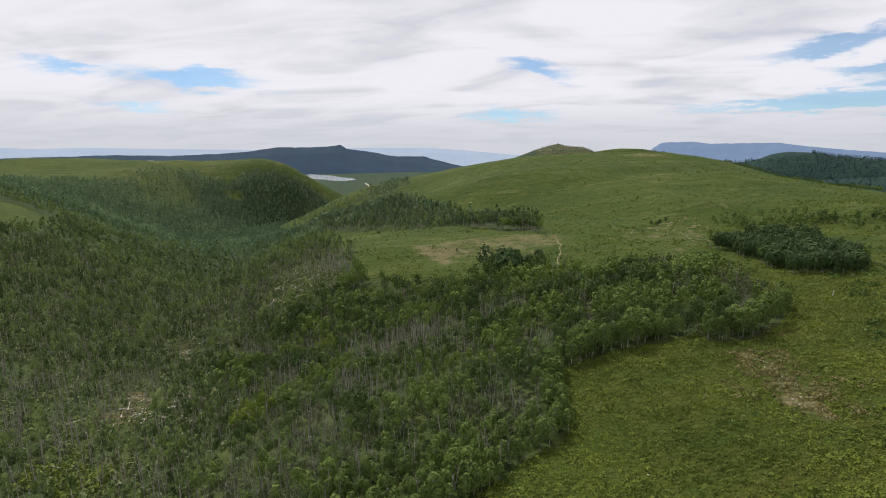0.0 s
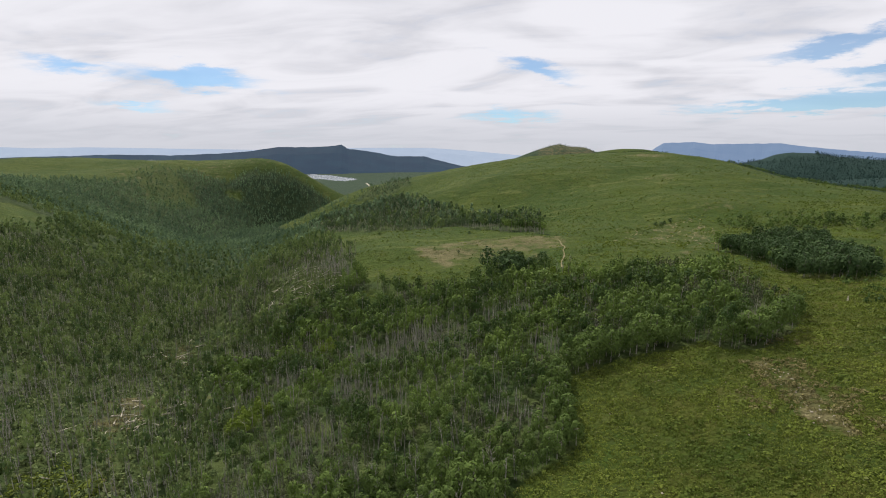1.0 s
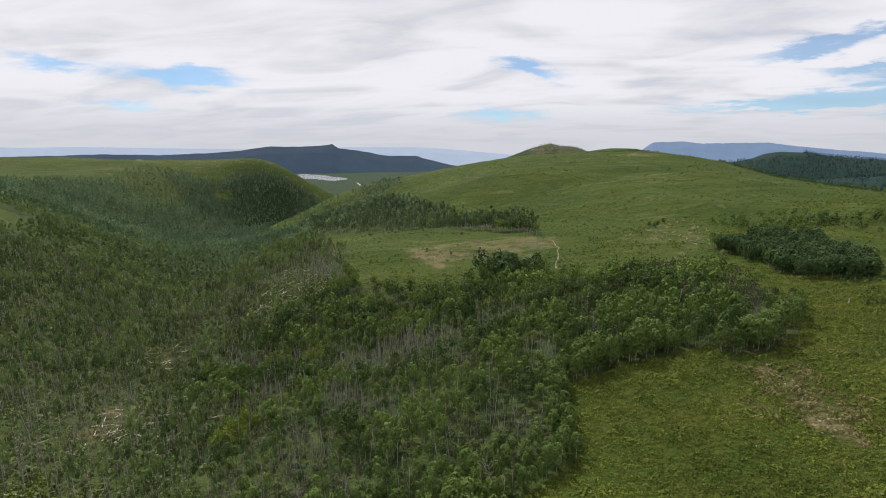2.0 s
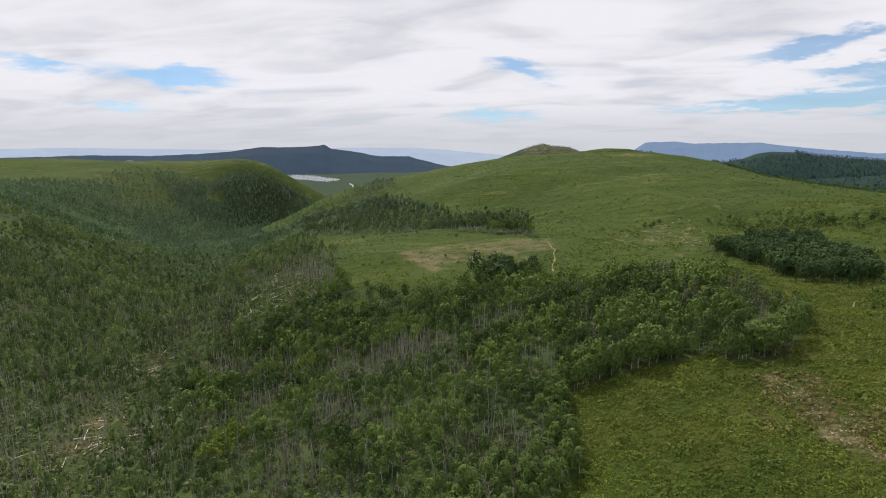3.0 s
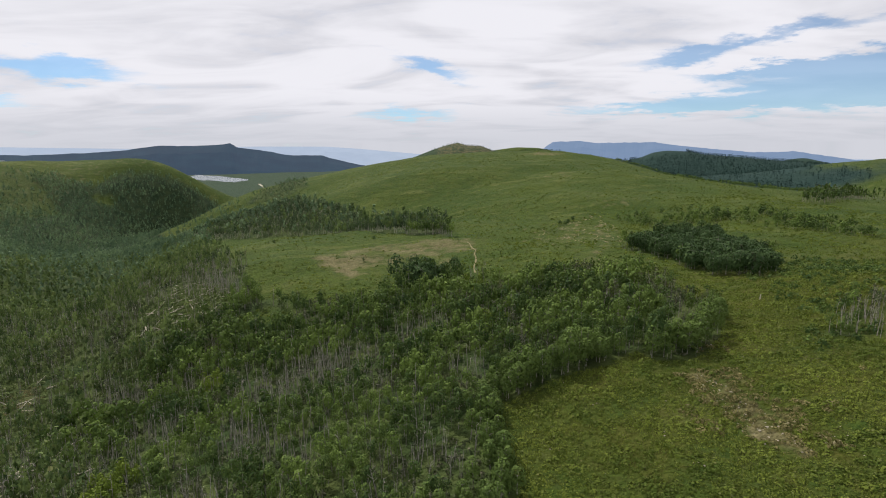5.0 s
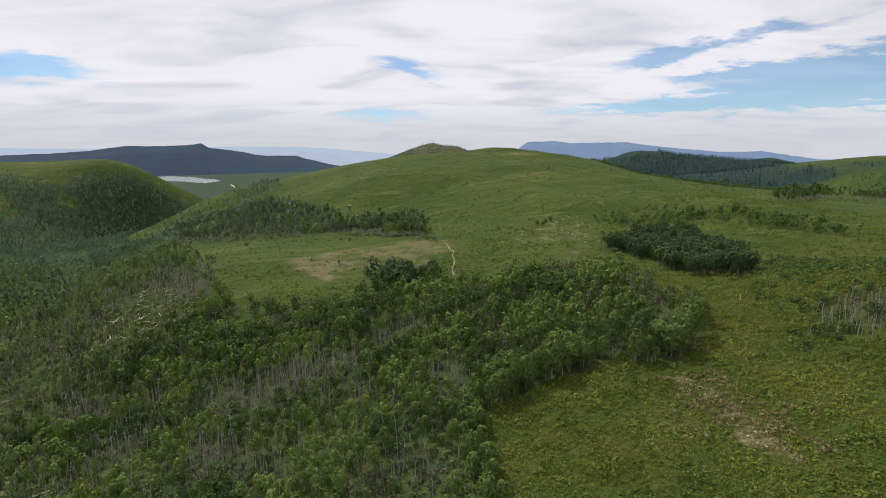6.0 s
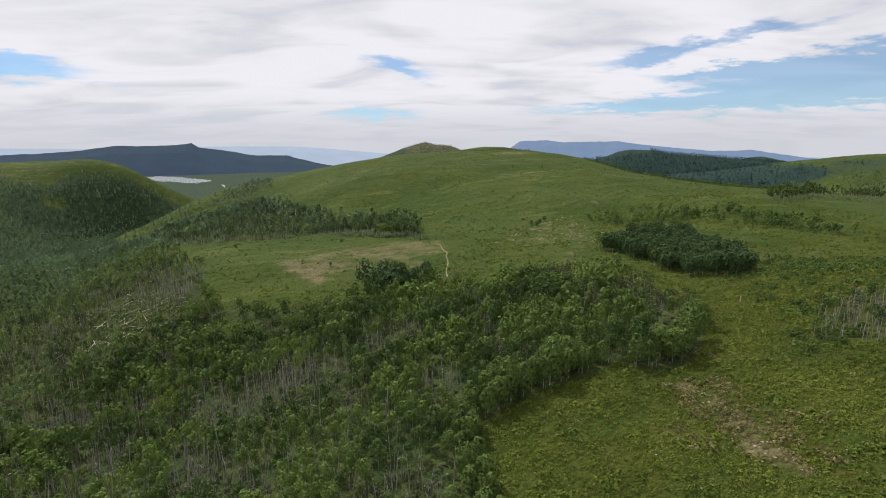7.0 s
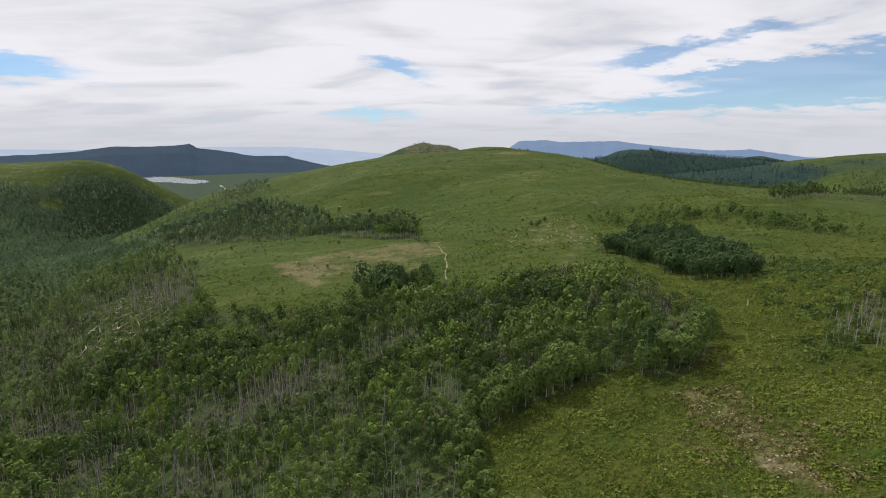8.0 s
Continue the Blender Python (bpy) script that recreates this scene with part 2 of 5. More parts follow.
def grass_material():
    m, n, s = material("meadow_grass", 0.95)
    s.inputs["Specular IOR Level"].default_value = 0.10
    at = n.add("ShaderNodeNewGeometry").outputs["Position"]
    big = n.noise(at, 0.012, 5.0, 0.6)
    mid = n.noise(at, 0.09, 5.0, 0.6)
    fine = n.noise(at, 0.9, 4.0, 0.65)
    bent = n.add("ShaderNodeVectorMath", {0: at, 1: n.add("ShaderNodeTexNoise", {"Vector": at, "Scale": 0.5, "Detail": 2.0}).outputs["Color"]})
    clump = n.add("ShaderNodeTexVoronoi", {"Vector": bent.outputs[0], "Scale": 0.85, "Randomness": 1.0})
    tint = n.add("ShaderNodeSeparateColor", {0: clump.outputs["Color"]}).outputs[0]
    c = n.mix(n.ramp(big, 0.35, 0.65), (0.028, 0.056, 0.008), (0.052, 0.076, 0.011))
    c = n.mix(n.math("MULTIPLY", n.ramp(mid, 0.45, 0.75), 0.5), c, (0.088, 0.088, 0.020))
    c = n.mix(n.math("MULTIPLY", n.ramp(tint, 0.35, 1.0), 0.45), c, (0.073, 0.100, 0.014))
    c = n.mix(n.math("MULTIPLY", n.ramp(fine, 0.46, 0.68), 0.6), c, (0.026, 0.040, 0.008))
    line = n.noise(n.add("ShaderNodeMapping", {"Vector": at, "Rotation": (0, 0, 0.2), "Scale": (0.25, 1.0, 2.0)}).outputs[0], 0.05, 5.0, 0.65, 0.8)
    c = n.mix(n.math("MULTIPLY", n.ramp(line, 0.54, 0.66), 0.45), c, (0.118, 0.132, 0.040))
    c = n.mix(n.math("MULTIPLY", n.ramp(n.noise(at, 0.24, 4.0, 0.7), 0.50, 0.66), 0.7), c, (0.024, 0.040, 0.009))
    c = n.mix(n.math("MULTIPLY", n.ramp(n.noise(at, 0.17, 4.0, 0.7, 0.5), 0.60, 0.74), 0.45), c, (0.118, 0.116, 0.034))
    c = n.mix(n.math("MULTIPLY", n.attribute("sage"), n.ramp(n.noise(at, 0.06, 5.0, 0.65), 0.3, 0.7)), c, n.mix(fine, (0.052, 0.055, 0.009), (0.098, 0.090, 0.018)))
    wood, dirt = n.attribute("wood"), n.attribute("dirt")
    # wood floor, also used to mute the hazy plain
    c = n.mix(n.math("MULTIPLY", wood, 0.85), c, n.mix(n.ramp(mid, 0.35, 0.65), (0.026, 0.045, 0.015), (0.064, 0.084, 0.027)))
    # pine floor; its blue is also painted air haze on far ground
    c = n.mix(n.math("MULTIPLY", n.attribute("pines_haze"), 0.9), c, n.mix(mid, (0.010, 0.028, 0.029), (0.019, 0.044, 0.041)))
    edge = n.math("MULTIPLY_ADD", mid, 2.0, n.math("MULTIPLY_ADD", fine, 0.8, -0.65))
    bare = n.ramp(n.math("SUBTRACT", n.math("MULTIPLY", dirt, 1.5), edge), -0.12, 0.42)
    c = n.mix(n.math("MULTIPLY", bare, 0.85), c, n.mix(n.ramp(fine, 0.3, 0.7), (0.082, 0.076, 0.034), (0.205, 0.172, 0.092)))
    link(n, c, s.inputs["Base Color"])
    relief = n.math("ADD", n.math("MULTIPLY", clump.outputs["Distance"], -1.0), n.math("ADD", n.math("MULTIPLY", fine, 0.8), n.math("MULTIPLY", n.noise(at, 3.5, 3.0), 0.5)))
    bump = n.add("ShaderNodeBump", {"Height": relief, "Strength": 0.8, "Distance": 0.7})
    folds = n.math("ADD", n.noise(at, 0.035, 6.0, 0.62, 0.4), n.math("MULTIPLY", line, 0.6))
    broad = n.add("ShaderNodeBump", {"Height": folds, "Strength": 0.55, "Distance": 9.0, "Normal": bump.outputs[0]})
    link(n, broad.outputs[0], s.inputs["Normal"])
    return m


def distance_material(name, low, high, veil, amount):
    """Far land under miles of air: its own colour and the glow of the air before it, put in as emission."""
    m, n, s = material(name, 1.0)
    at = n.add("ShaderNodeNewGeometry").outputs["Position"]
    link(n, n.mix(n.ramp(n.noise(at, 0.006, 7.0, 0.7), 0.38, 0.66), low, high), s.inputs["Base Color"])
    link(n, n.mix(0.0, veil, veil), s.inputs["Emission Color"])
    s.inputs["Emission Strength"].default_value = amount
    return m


GRASS = grass_material()
# the third colour of each is painted air haze, emitted
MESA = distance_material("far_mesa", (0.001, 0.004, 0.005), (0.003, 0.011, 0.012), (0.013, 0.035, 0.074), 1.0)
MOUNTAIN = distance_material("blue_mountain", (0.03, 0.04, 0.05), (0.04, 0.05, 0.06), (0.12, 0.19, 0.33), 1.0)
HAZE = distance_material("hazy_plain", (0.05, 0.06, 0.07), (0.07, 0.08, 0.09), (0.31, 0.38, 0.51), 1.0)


def mesh_object(name, verts, faces, mat, parent=None):
    me = bpy.data.meshes.new(name)
    me.from_pydata([tuple(v) for v in verts], [], [tuple(f) for f in faces])
    me.materials.append(mat)
    ob = new(name, me)
    ob.parent = parent
    return ob


# ---- the ground, one sheet to the horizon ----
def strip(parts):
    return np.unique(np.concatenate([np.arange(a, b, s) for a, b, s in parts]))


gx = strip([(-4950, -1500, 150), (-1500, -700, 25), (-700, -300, 8), (-300, 320, 3), (320, 800, 8), (800, 1700, 20), (1700, 4951, 125)])
gy = strip([(-4950, -600, 300), (-600, 0, 40), (0, 60, 8), (60, 420, 3), (420, 800, 6), (800, 1500, 12), (1500, 2500, 25), (2500, 4951, 140)])


def build_ground():
    x, y = np.meshgrid(gx, gy)
    z = height(x, y)
    nx, ny = len(gx), len(gy)
    co = np.stack([x, y, z], -1).reshape(-1, 3)
    i = (np.arange(ny - 1)[:, None] * nx + np.arange(nx - 1)[None, :]).reshape(-1)
    faces = np.stack([i, i + 1, i + nx + 1, i + nx], -1)
    me = bpy.data.meshes.new("ground")
    me.from_pydata(co, [], faces)
    me.polygons.foreach_set("use_smooth", np.ones(len(faces), bool))
    for key, plan in (("wood", wood_haze_cover), ("dirt", bare_ground), ("pines_haze", pine_haze_cover), ("sage", sage_cover)):
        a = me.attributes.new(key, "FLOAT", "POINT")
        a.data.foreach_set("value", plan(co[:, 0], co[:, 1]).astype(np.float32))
    me.materials.append(GRASS)
    tagged(new("ground", me), "rolling green hillside meadow with bare dirt patches", "ground", kind="structure")


def backdrop(name, label, mat, distance, knots, foot=-200, steps=160, rough=0.0, seed=1):
    """A far range as a curved ridge with a sloping front: azimuth and elevation of its crest in degrees."""
    az = np.linspace(knots[0][0], knots[-1][0], steps)
    el = crest(az, knots)
    jag = wave_field(20, 0.25, 3.0, seed)(az, 0 * az) * rough
    a = np.radians(az)
    verts, rows = [], ((0.80, 0.0), (0.88, 0.45), (0.95, 0.8), (1.0, 1.0), (1.03, 0.6))
    for k, (r, f) in enumerate(rows):
        top = 60 + distance * np.tan(np.radians(el + jag))
        fold = 1 + 0.03 * wave_field(12, 1.0, 9.0, seed + k + 5)(az, 0 * az) * (0 < k < 3)
        for aa, tt, ff in zip(a, top, fold):
            verts.append((math.sin(aa) * distance * r, math.cos(aa) * distance * r, foot + (tt - foot) * f * ff))
    faces = [(k * steps + i, k * steps + i + 1, (k + 1) * steps + i + 1, (k + 1) * steps + i) for k in range(len(rows) - 1) for i in range(steps - 1)]
    ob = mesh_object(name, verts, faces, mat)
    return tagged(ob, label, "mountain", kind="structure")


MESA_CREST = [(-42, -0.9), (-33.9, -0.79), (-31.3, -0.73), (-26.8, -0.84), (-22.8, -0.73), (-19.7, -0.54), (-17.0, -0.11), (-14.2, -0.13), (-11.3, -0.03), (-10.5, 0.14), (-9.9, -0.32), (-7.9, -0.57), (-4.9, -1.12), (-1.9, -1.13), (1.0, -1.92), (4.7, -2.64), (7, -3.5)]
MOUNTAIN_CREST = [(18.0, -2.5), (21.0, -0.82), (21.6, -0.27), (22.3, 0.16), (25.0, 0.21), (26.7, 0.03), (31.9, 0.07), (33.2, -0.1), (36.4, -0.49), (40.6, -0.87), (43.7, -0.76), (46.5, -1.2), (48.2, -1.48), (60.0, -1.5)]
HAZE_CREST = [(-75, -0.1), (-39.2, -0.02), (-37.0, -0.13), (-33.4, -0.06), (-26.7, -0.21), (-19.1, -0.38), (-8.4, -0.22), (-1.3, -0.26), (2.2, -0.51), (8.2, -1.06), (12.8, -1.35), (25.0, -1.4), (75.0, -1.4)]
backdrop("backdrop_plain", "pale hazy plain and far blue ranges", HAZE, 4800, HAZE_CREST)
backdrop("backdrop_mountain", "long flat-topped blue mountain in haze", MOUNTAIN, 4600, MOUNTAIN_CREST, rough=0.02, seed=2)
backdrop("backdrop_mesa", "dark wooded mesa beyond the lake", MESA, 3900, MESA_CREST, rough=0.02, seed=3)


# ---- plan of woods, clearings and bare ground (x, y in metres) ----
WOODS = {
    "grove": [(-40, 50), (9, 105), (18, 113), (35, 126), (39, 144), (39, 159), (49, 157), (60, 159), (73, 160), (83, 166), (88, 157), (95, 154), (108, 161),
              (124, 180), (129, 213), (122, 235), (99, 256), (71, 257), (61, 281), (51, 287), (33, 296), (18, 273), (14, 269), (-11, 275), (-42, 302),
              (-58, 353), (-88, 430), (-118, 540), (-150, 650), (-205, 780), (-275, 885), (-288, 960), (-262, 1060), (-240, 1165), (-310, 1165), (-400, 1145), (-450, 1110), (-530, 1130),
              (-560, 1080), (-603, 986), (-644, 900), (-675, 822), (-760, 700), (-760, 450), (-330, 50)],
    "behind_bench": [(-130, 605), (-100, 579), (-74, 575), (-22, 566), (25, 448), (62, 411), (74, 386), (106, 585), (45, 610), (-14, 690), (-82, 800), (-120, 860), (-165, 900), (-215, 850), (-190, 760)],
    "shoulder": [(-150, 940), (-128, 978), (-62, 1025), (-54, 940), (-99, 925)],
    "dark_clump": [(158, 300), (159, 262), (152, 222), (171, 212), (182, 219), (212, 262), (235, 330), (205, 335)],
    "far_grove": [(404, 434), (470, 495), (560, 520), (590, 515), (420, 420)],
    "side_grove": [(438, 390), (505, 430), (497, 401), (560, 440), (560, 370), (470, 330)],
    "grey_stand": [(135, 149), (150, 163), (170, 160), (205, 150), (190, 128), (150, 132)],
    "right_hill": [(969, 822), (1023, 793), (1024, 789), (705, 552), (646, 546), (908, 774)],
}
CLEARINGS = {
    "hollow": [(-54, 292), (-43, 293), (-25, 281), (-19, 264), (-33, 266), (-49, 281)],
    "left_meadow": [(-345, 415), (-345, 452), (-380, 532), (-460, 570), (-460, 430)],
    "ridge_strip": [(-437, 1090), (-405, 1094), (-398, 1074), (-429, 1070)],
    "left_light": [(-605, 1052), (-569, 1124), (-508, 1068), (-460, 1010), (-501, 960), (-536, 965)],
    "bench_strip": [(-274, 895), (-240, 940), (-190, 1000), (-144, 969), (-156, 915), (-191, 870)],
}
BARE = {
    "bench_dirt": ([(-24, 360), (-13, 369), (7, 385), (36, 389), (66, 389), (93, 373), (89, 354), (78, 332), (70, 339), (49, 334), (30, 337), (20, 322), (15, 299), (8, 320), (-9, 337)], 0.60),
    "bench_tip": ([(-24, 359), (-12, 368), (8, 352), (14, 318), (6, 300), (-1, 318), (-15, 338)], 0.72),
    "bench_foot": ([(10, 345), (70, 340), (66, 300), (40, 312), (18, 300)], 0.46),
    "rock_patch": ([(92, 148), (98, 148), (97, 135), (101, 129), (100, 119), (96, 114), (88, 116), (83, 119), (85, 126), (84, 134)], 0.52),
    "faint_track": ([(88.5, 154), (80, 141), (78, 134), (76, 126), (75, 115), (72, 105), (74, 105), (77.5, 115), (78.5, 126), (80.5, 134), (82.5, 141), (90.5, 154)], 0.40),
    "dry_meadow": ([(109, 161), (134, 164), (140, 150), (112, 118), (98, 130)], 0.42),
    "pale_oval": ([(77, 140), (83, 139), (80, 119), (75, 119), (75, 132)], 0.38),
    "trail": ([(77, 366), (81, 366), (80, 336), (74, 312), (66, 283), (62.5, 285), (71, 314), (77, 338)], 0.72),
    "gully": ([(-132, 188), (-143, 224), (-126, 233), (-110, 202), (-115, 183), (-105, 161), (-83, 132), (-86, 130), (-92, 131), (-108, 158)], 0.60),
    "log_opening": ([(-163, 300), (-146, 305), (-134, 284), (-144, 268)], 0.6),
    "pale_edge": ([(100, 262), (130, 270), (176, 330), (160, 335), (120, 285)], 0.55),
    "clump_edge": ([(150, 258), (146, 225), (168, 203), (187, 212), (172, 209), (154, 226), (156, 262)], 0.62),
    "hill_patch": ([(246, 678), (295, 712), (300, 650), (273, 628), (243, 655)], 0.50),
    "hill_band": ([(14, 718), (76, 716), (155, 714), (214, 690), (208, 668), (153, 695), (74, 694), (13, 696)], 0.44),
    "hill_fold": ([(215, 540), (262, 575), (290, 490), (268, 452), (226, 478)], 0.42),
    "hill_streak": ([(171, 746), (218, 840), (236, 796), (184, 726), (147, 722)], 0.46),
    "hill_tracks": ([(121, 368), (189, 447), (214, 443), (186, 345), (172, 332), (122, 356)], 0.42),
    "ridge_top": ([(-680, 1010), (-640, 1170), (-520, 1240), (-380, 1240), (-330, 1170), (-420, 1150), (-470, 1000), (-560, 940)], 0.42),
    "summit": ([(300, 930), (345, 945), (392, 915), (362, 868), (305, 862)], 0.70),
}


LOG_SLOPE = [(-113, 318), (-110, 340), (-109, 361), (-101, 369), (-83, 357), (-57, 322), (-61, 308), (-70, 301), (-82, 300)]
PINE_SLOPE = [(1016, 1385), (1192, 1345), (996, 987), (1012, 947), (999, 884), (1007, 845), (972, 849), (927, 843), (871, 838), (840, 860), (700, 1000)]
PINE_BAND = [(1036, 911), (1073, 900), (1109, 854), (1053, 811), (1015, 851)]
MEADOW_WEDGE = [(870, 827), (923, 834), (982, 842), (916, 778), (876, 753)]
STONY_SPOTS = [(92, 145, 2.4, 0.85), (92, 141, 2.0, 0.85), (93, 137, 2.4, 0.8), (91, 131, 2.0, 0.8), (90, 125, 2.4, 0.85), (91, 122, 2.6, 1.0), (87.5, 119.5, 3.2, 1.0), (91, 119, 2.2, 0.9),
               (88, 113, 2.6, 0.9), (91, 112, 2.2, 0.8), (99, 112, 2.4, 0.6), (103, 159, 2.6, 0.55), (46, 135, 1.3, 0.6), (70, 129, 1.6, 0.5), (69, 116, 1.8, 0.5), (62, 146, 1.2, 0.45)]


def inside(x, y, polygon):
    x, y = np.asarray(x, float), np.asarray(y, float)
    odd = np.zeros(x.shape, bool)
    for (x0, y0), (x1, y1) in zip(polygon, polygon[1:] + polygon[:1]):
        if y0 != y1:
            odd ^= ((y0 > y) != (y1 > y)) & (x < (x1 - x0) * (y - y0) / (y1 - y0) + x0)
    return odd


waver_x, waver_y = wave_field(18, 6, 40, 11), wave_field(18, 6, 40, 12)


def ragged(x, y, amount):
    grow = amount * (1 + np.hypot(x, y) / 500)
    return x + waver_x(x, y) * grow, y + waver_y(x, y) * grow


def in_woods(x, y, names=None, rag=1.2):
    u, v = ragged(x, y, rag)
    found = np.zeros(np.shape(x), bool)
    for key in names or WOODS:
        found |= inside(u, v, WOODS[key])
    for polygon in CLEARINGS.values():
        found &= ~inside(u, v, polygon)
    return found


def soft_inside(x, y, test, size):
    total = 0.0
    for dx, dy in ((0, 0), (1, 0), (-1, 0), (0, 1), (0, -1), (0.7, 0.7), (-0.7, 0.7), (0.7, -0.7), (-0.7, -0.7)):
        total = total + test(x + dx * size, y + dy * size)
    return total / 9


def behind_hill(azimuth):
    return np.interp(azimuth, [27, 33, 40, 46, 50], [1080, 930, 800, 780, 1000])


def wood_haze_cover(x, y):
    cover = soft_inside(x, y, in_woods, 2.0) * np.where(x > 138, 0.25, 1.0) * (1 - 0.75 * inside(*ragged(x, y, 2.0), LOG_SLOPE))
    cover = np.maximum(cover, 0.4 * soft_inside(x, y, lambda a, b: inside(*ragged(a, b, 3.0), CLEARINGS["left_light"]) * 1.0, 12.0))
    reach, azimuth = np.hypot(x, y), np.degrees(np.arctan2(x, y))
    # open hill on the right, muted with the wood floor colour
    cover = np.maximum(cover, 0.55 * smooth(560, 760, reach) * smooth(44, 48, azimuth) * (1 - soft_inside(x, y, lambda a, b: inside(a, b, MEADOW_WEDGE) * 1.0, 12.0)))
    # no wood on the plain: haze painted as a muted ground tint
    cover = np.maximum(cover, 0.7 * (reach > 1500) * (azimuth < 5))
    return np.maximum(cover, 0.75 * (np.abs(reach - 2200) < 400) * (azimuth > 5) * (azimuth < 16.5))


def pine_haze_cover(x, y):
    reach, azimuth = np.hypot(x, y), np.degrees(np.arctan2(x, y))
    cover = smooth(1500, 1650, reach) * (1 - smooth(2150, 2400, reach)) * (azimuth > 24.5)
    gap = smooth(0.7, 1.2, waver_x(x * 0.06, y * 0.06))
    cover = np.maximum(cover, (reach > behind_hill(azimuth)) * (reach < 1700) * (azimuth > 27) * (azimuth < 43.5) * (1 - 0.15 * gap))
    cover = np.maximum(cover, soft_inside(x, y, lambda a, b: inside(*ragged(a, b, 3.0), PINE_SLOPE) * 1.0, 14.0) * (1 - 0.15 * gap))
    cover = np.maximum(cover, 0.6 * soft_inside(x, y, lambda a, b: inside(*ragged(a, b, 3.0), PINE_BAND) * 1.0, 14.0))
    # ridge woods: haze blue on the floor, more on the shaded right face
    cover = np.maximum(cover, (0.15 + 0.2 * (x > -480) * (y > 860)) * wood_haze_cover(x, y) * (x < -140) * smooth(450, 560, y))
    # no pines on the plain: blue air haze put into the ground colour
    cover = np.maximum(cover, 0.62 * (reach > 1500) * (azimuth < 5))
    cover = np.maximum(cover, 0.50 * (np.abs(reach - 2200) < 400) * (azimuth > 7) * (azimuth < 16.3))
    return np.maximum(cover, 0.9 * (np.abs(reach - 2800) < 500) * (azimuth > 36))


def sage_cover(x, y):
    return 0.70 * (1 - smooth(170, 260, y - 0.2 * x)) * smooth(20, 60, x)


def bare_ground(x, y):
    bare = np.zeros(len(x))
    u, v = ragged(x, y, 1.5)
    for polygon, amount in BARE.values():
        near = soft_inside(u, v, lambda a, b, p=polygon: inside(a, b, p) * 1.0, 2.0 + np.hypot(x, y) / 70)
        bare = np.maximum(bare, near * amount)
    # the stony knob behind the great hill
    reach, azimuth = np.hypot(x, y), np.degrees(np.arctan2(x, y))
    bare = np.maximum(bare, 0.60 * (np.abs(reach - 2200) < 300) * smooth(9, 10.5, azimuth) * (1 - smooth(15.6, 16.5, azimuth)))
    # small bare spots of the stony patch
    for cx, cy, wide, deep in STONY_SPOTS:
        bare = np.maximum(bare, deep * np.exp(-((u - cx) ** 2 + (v - cy) ** 2) / (1.1 * wide) ** 2))
    # short worn strips where stock has climbed the foot of the hill
    rng = np.random.RandomState(19)
    for k in range(70):
        cx, cy, lean, long = rng.uniform(118, 212), rng.uniform(335, 450), rng.normal(0.45, 0.25), rng.uniform(2.5, 7)
        along = (x - cx) * math.sin(lean) + (y - cy) * math.cos(lean)
        across = (x - cx) * math.cos(lean) - (y - cy) * math.sin(lean)
        spot = np.exp(-(along / long) ** 2 - (across / 1.6) ** 2)
        bare = np.maximum(bare, 0.95 * spot * ((y - 330) * 0.5 < (x - 95)))
    return bare


build_ground()

# ---- the lake on the plain and the road beside it ----
def build_lake():
    m, n, s = material("lake_water", 0.12)
    at = n.add("ShaderNodeNewGeometry").outputs["Position"]
    # pale base colour: the sky's reflection is painted into the water
    link(n, n.mix(n.noise(at, 0.01), (0.44, 0.47, 0.49), (0.54, 0.56, 0.58)), s.inputs["Base Color"])
    s.inputs["Specular IOR Level"].default_value = 0.6
    shore = wave_field(16, 0.12, 1.6, 21)
    outline = []
    for k in range(160):
        a = k / 160 * 2 * math.pi
        r = 1 + 0.13 * float(shore(np.array(a), np.array(0.0))) + 0.12 * math.sin(2 * a + 0.6)
        along, across = 330 * math.cos(a) * r, 105 * math.sin(a) * r
        turn = radians(118)
        outline.append((LAKE[0] + along * math.cos(turn) - across * math.sin(turn), LAKE[1] + along * math.sin(turn) + across * math.cos(turn), PLAIN + 0.5))
    ob = mesh_object("water", outline, [tuple(range(160))], m)
    tagged(ob, "pale grey lake lying in the valley", "lake", kind="structure")
    spot = []
    for k in range(20):
        a = k / 20 * 2 * math.pi
        az, el = radians(-28.4 + 0.42 * math.cos(a)), radians(-1.33 + 0.10 * math.sin(a))
        spot.append((3690 * math.sin(az), 3690 * math.cos(az), 60 + 3690 * math.tan(el)))
    tagged(mesh_object("water", spot, [tuple(range(20))], m), "small pale pond before the mesa", "pond", kind="structure")


def build_road():
    m, n, s = material("gravel_road", 0.95)
    at = n.add("ShaderNodeNewGeometry").outputs["Position"]
    link(n, n.mix(n.noise(at, 0.2), (0.30, 0.27, 0.21), (0.42, 0.38, 0.30)), s.inputs["Base Color"])
    line = [(-352, 2470), (-318, 2330), (-300, 2230), (-272, 2120)]
    verts, faces = [], []
    for x, y in line:
        z = float(height(np.array([x]), np.array([y]))[0])
        verts += [(x - 4.0, y - 1.0, z + 0.35), (x + 4.0, y + 1.0, z + 0.35)]
    for i in range(len(line) - 1):
        faces.append((2 * i, 2 * i + 1, 2 * i + 3, 2 * i + 2))
    tagged(mesh_object("road", verts, faces, m), "pale gravel road across the valley floor", "road", kind="structure")


LAKE = (-645, 2930)
build_lake()
build_road()


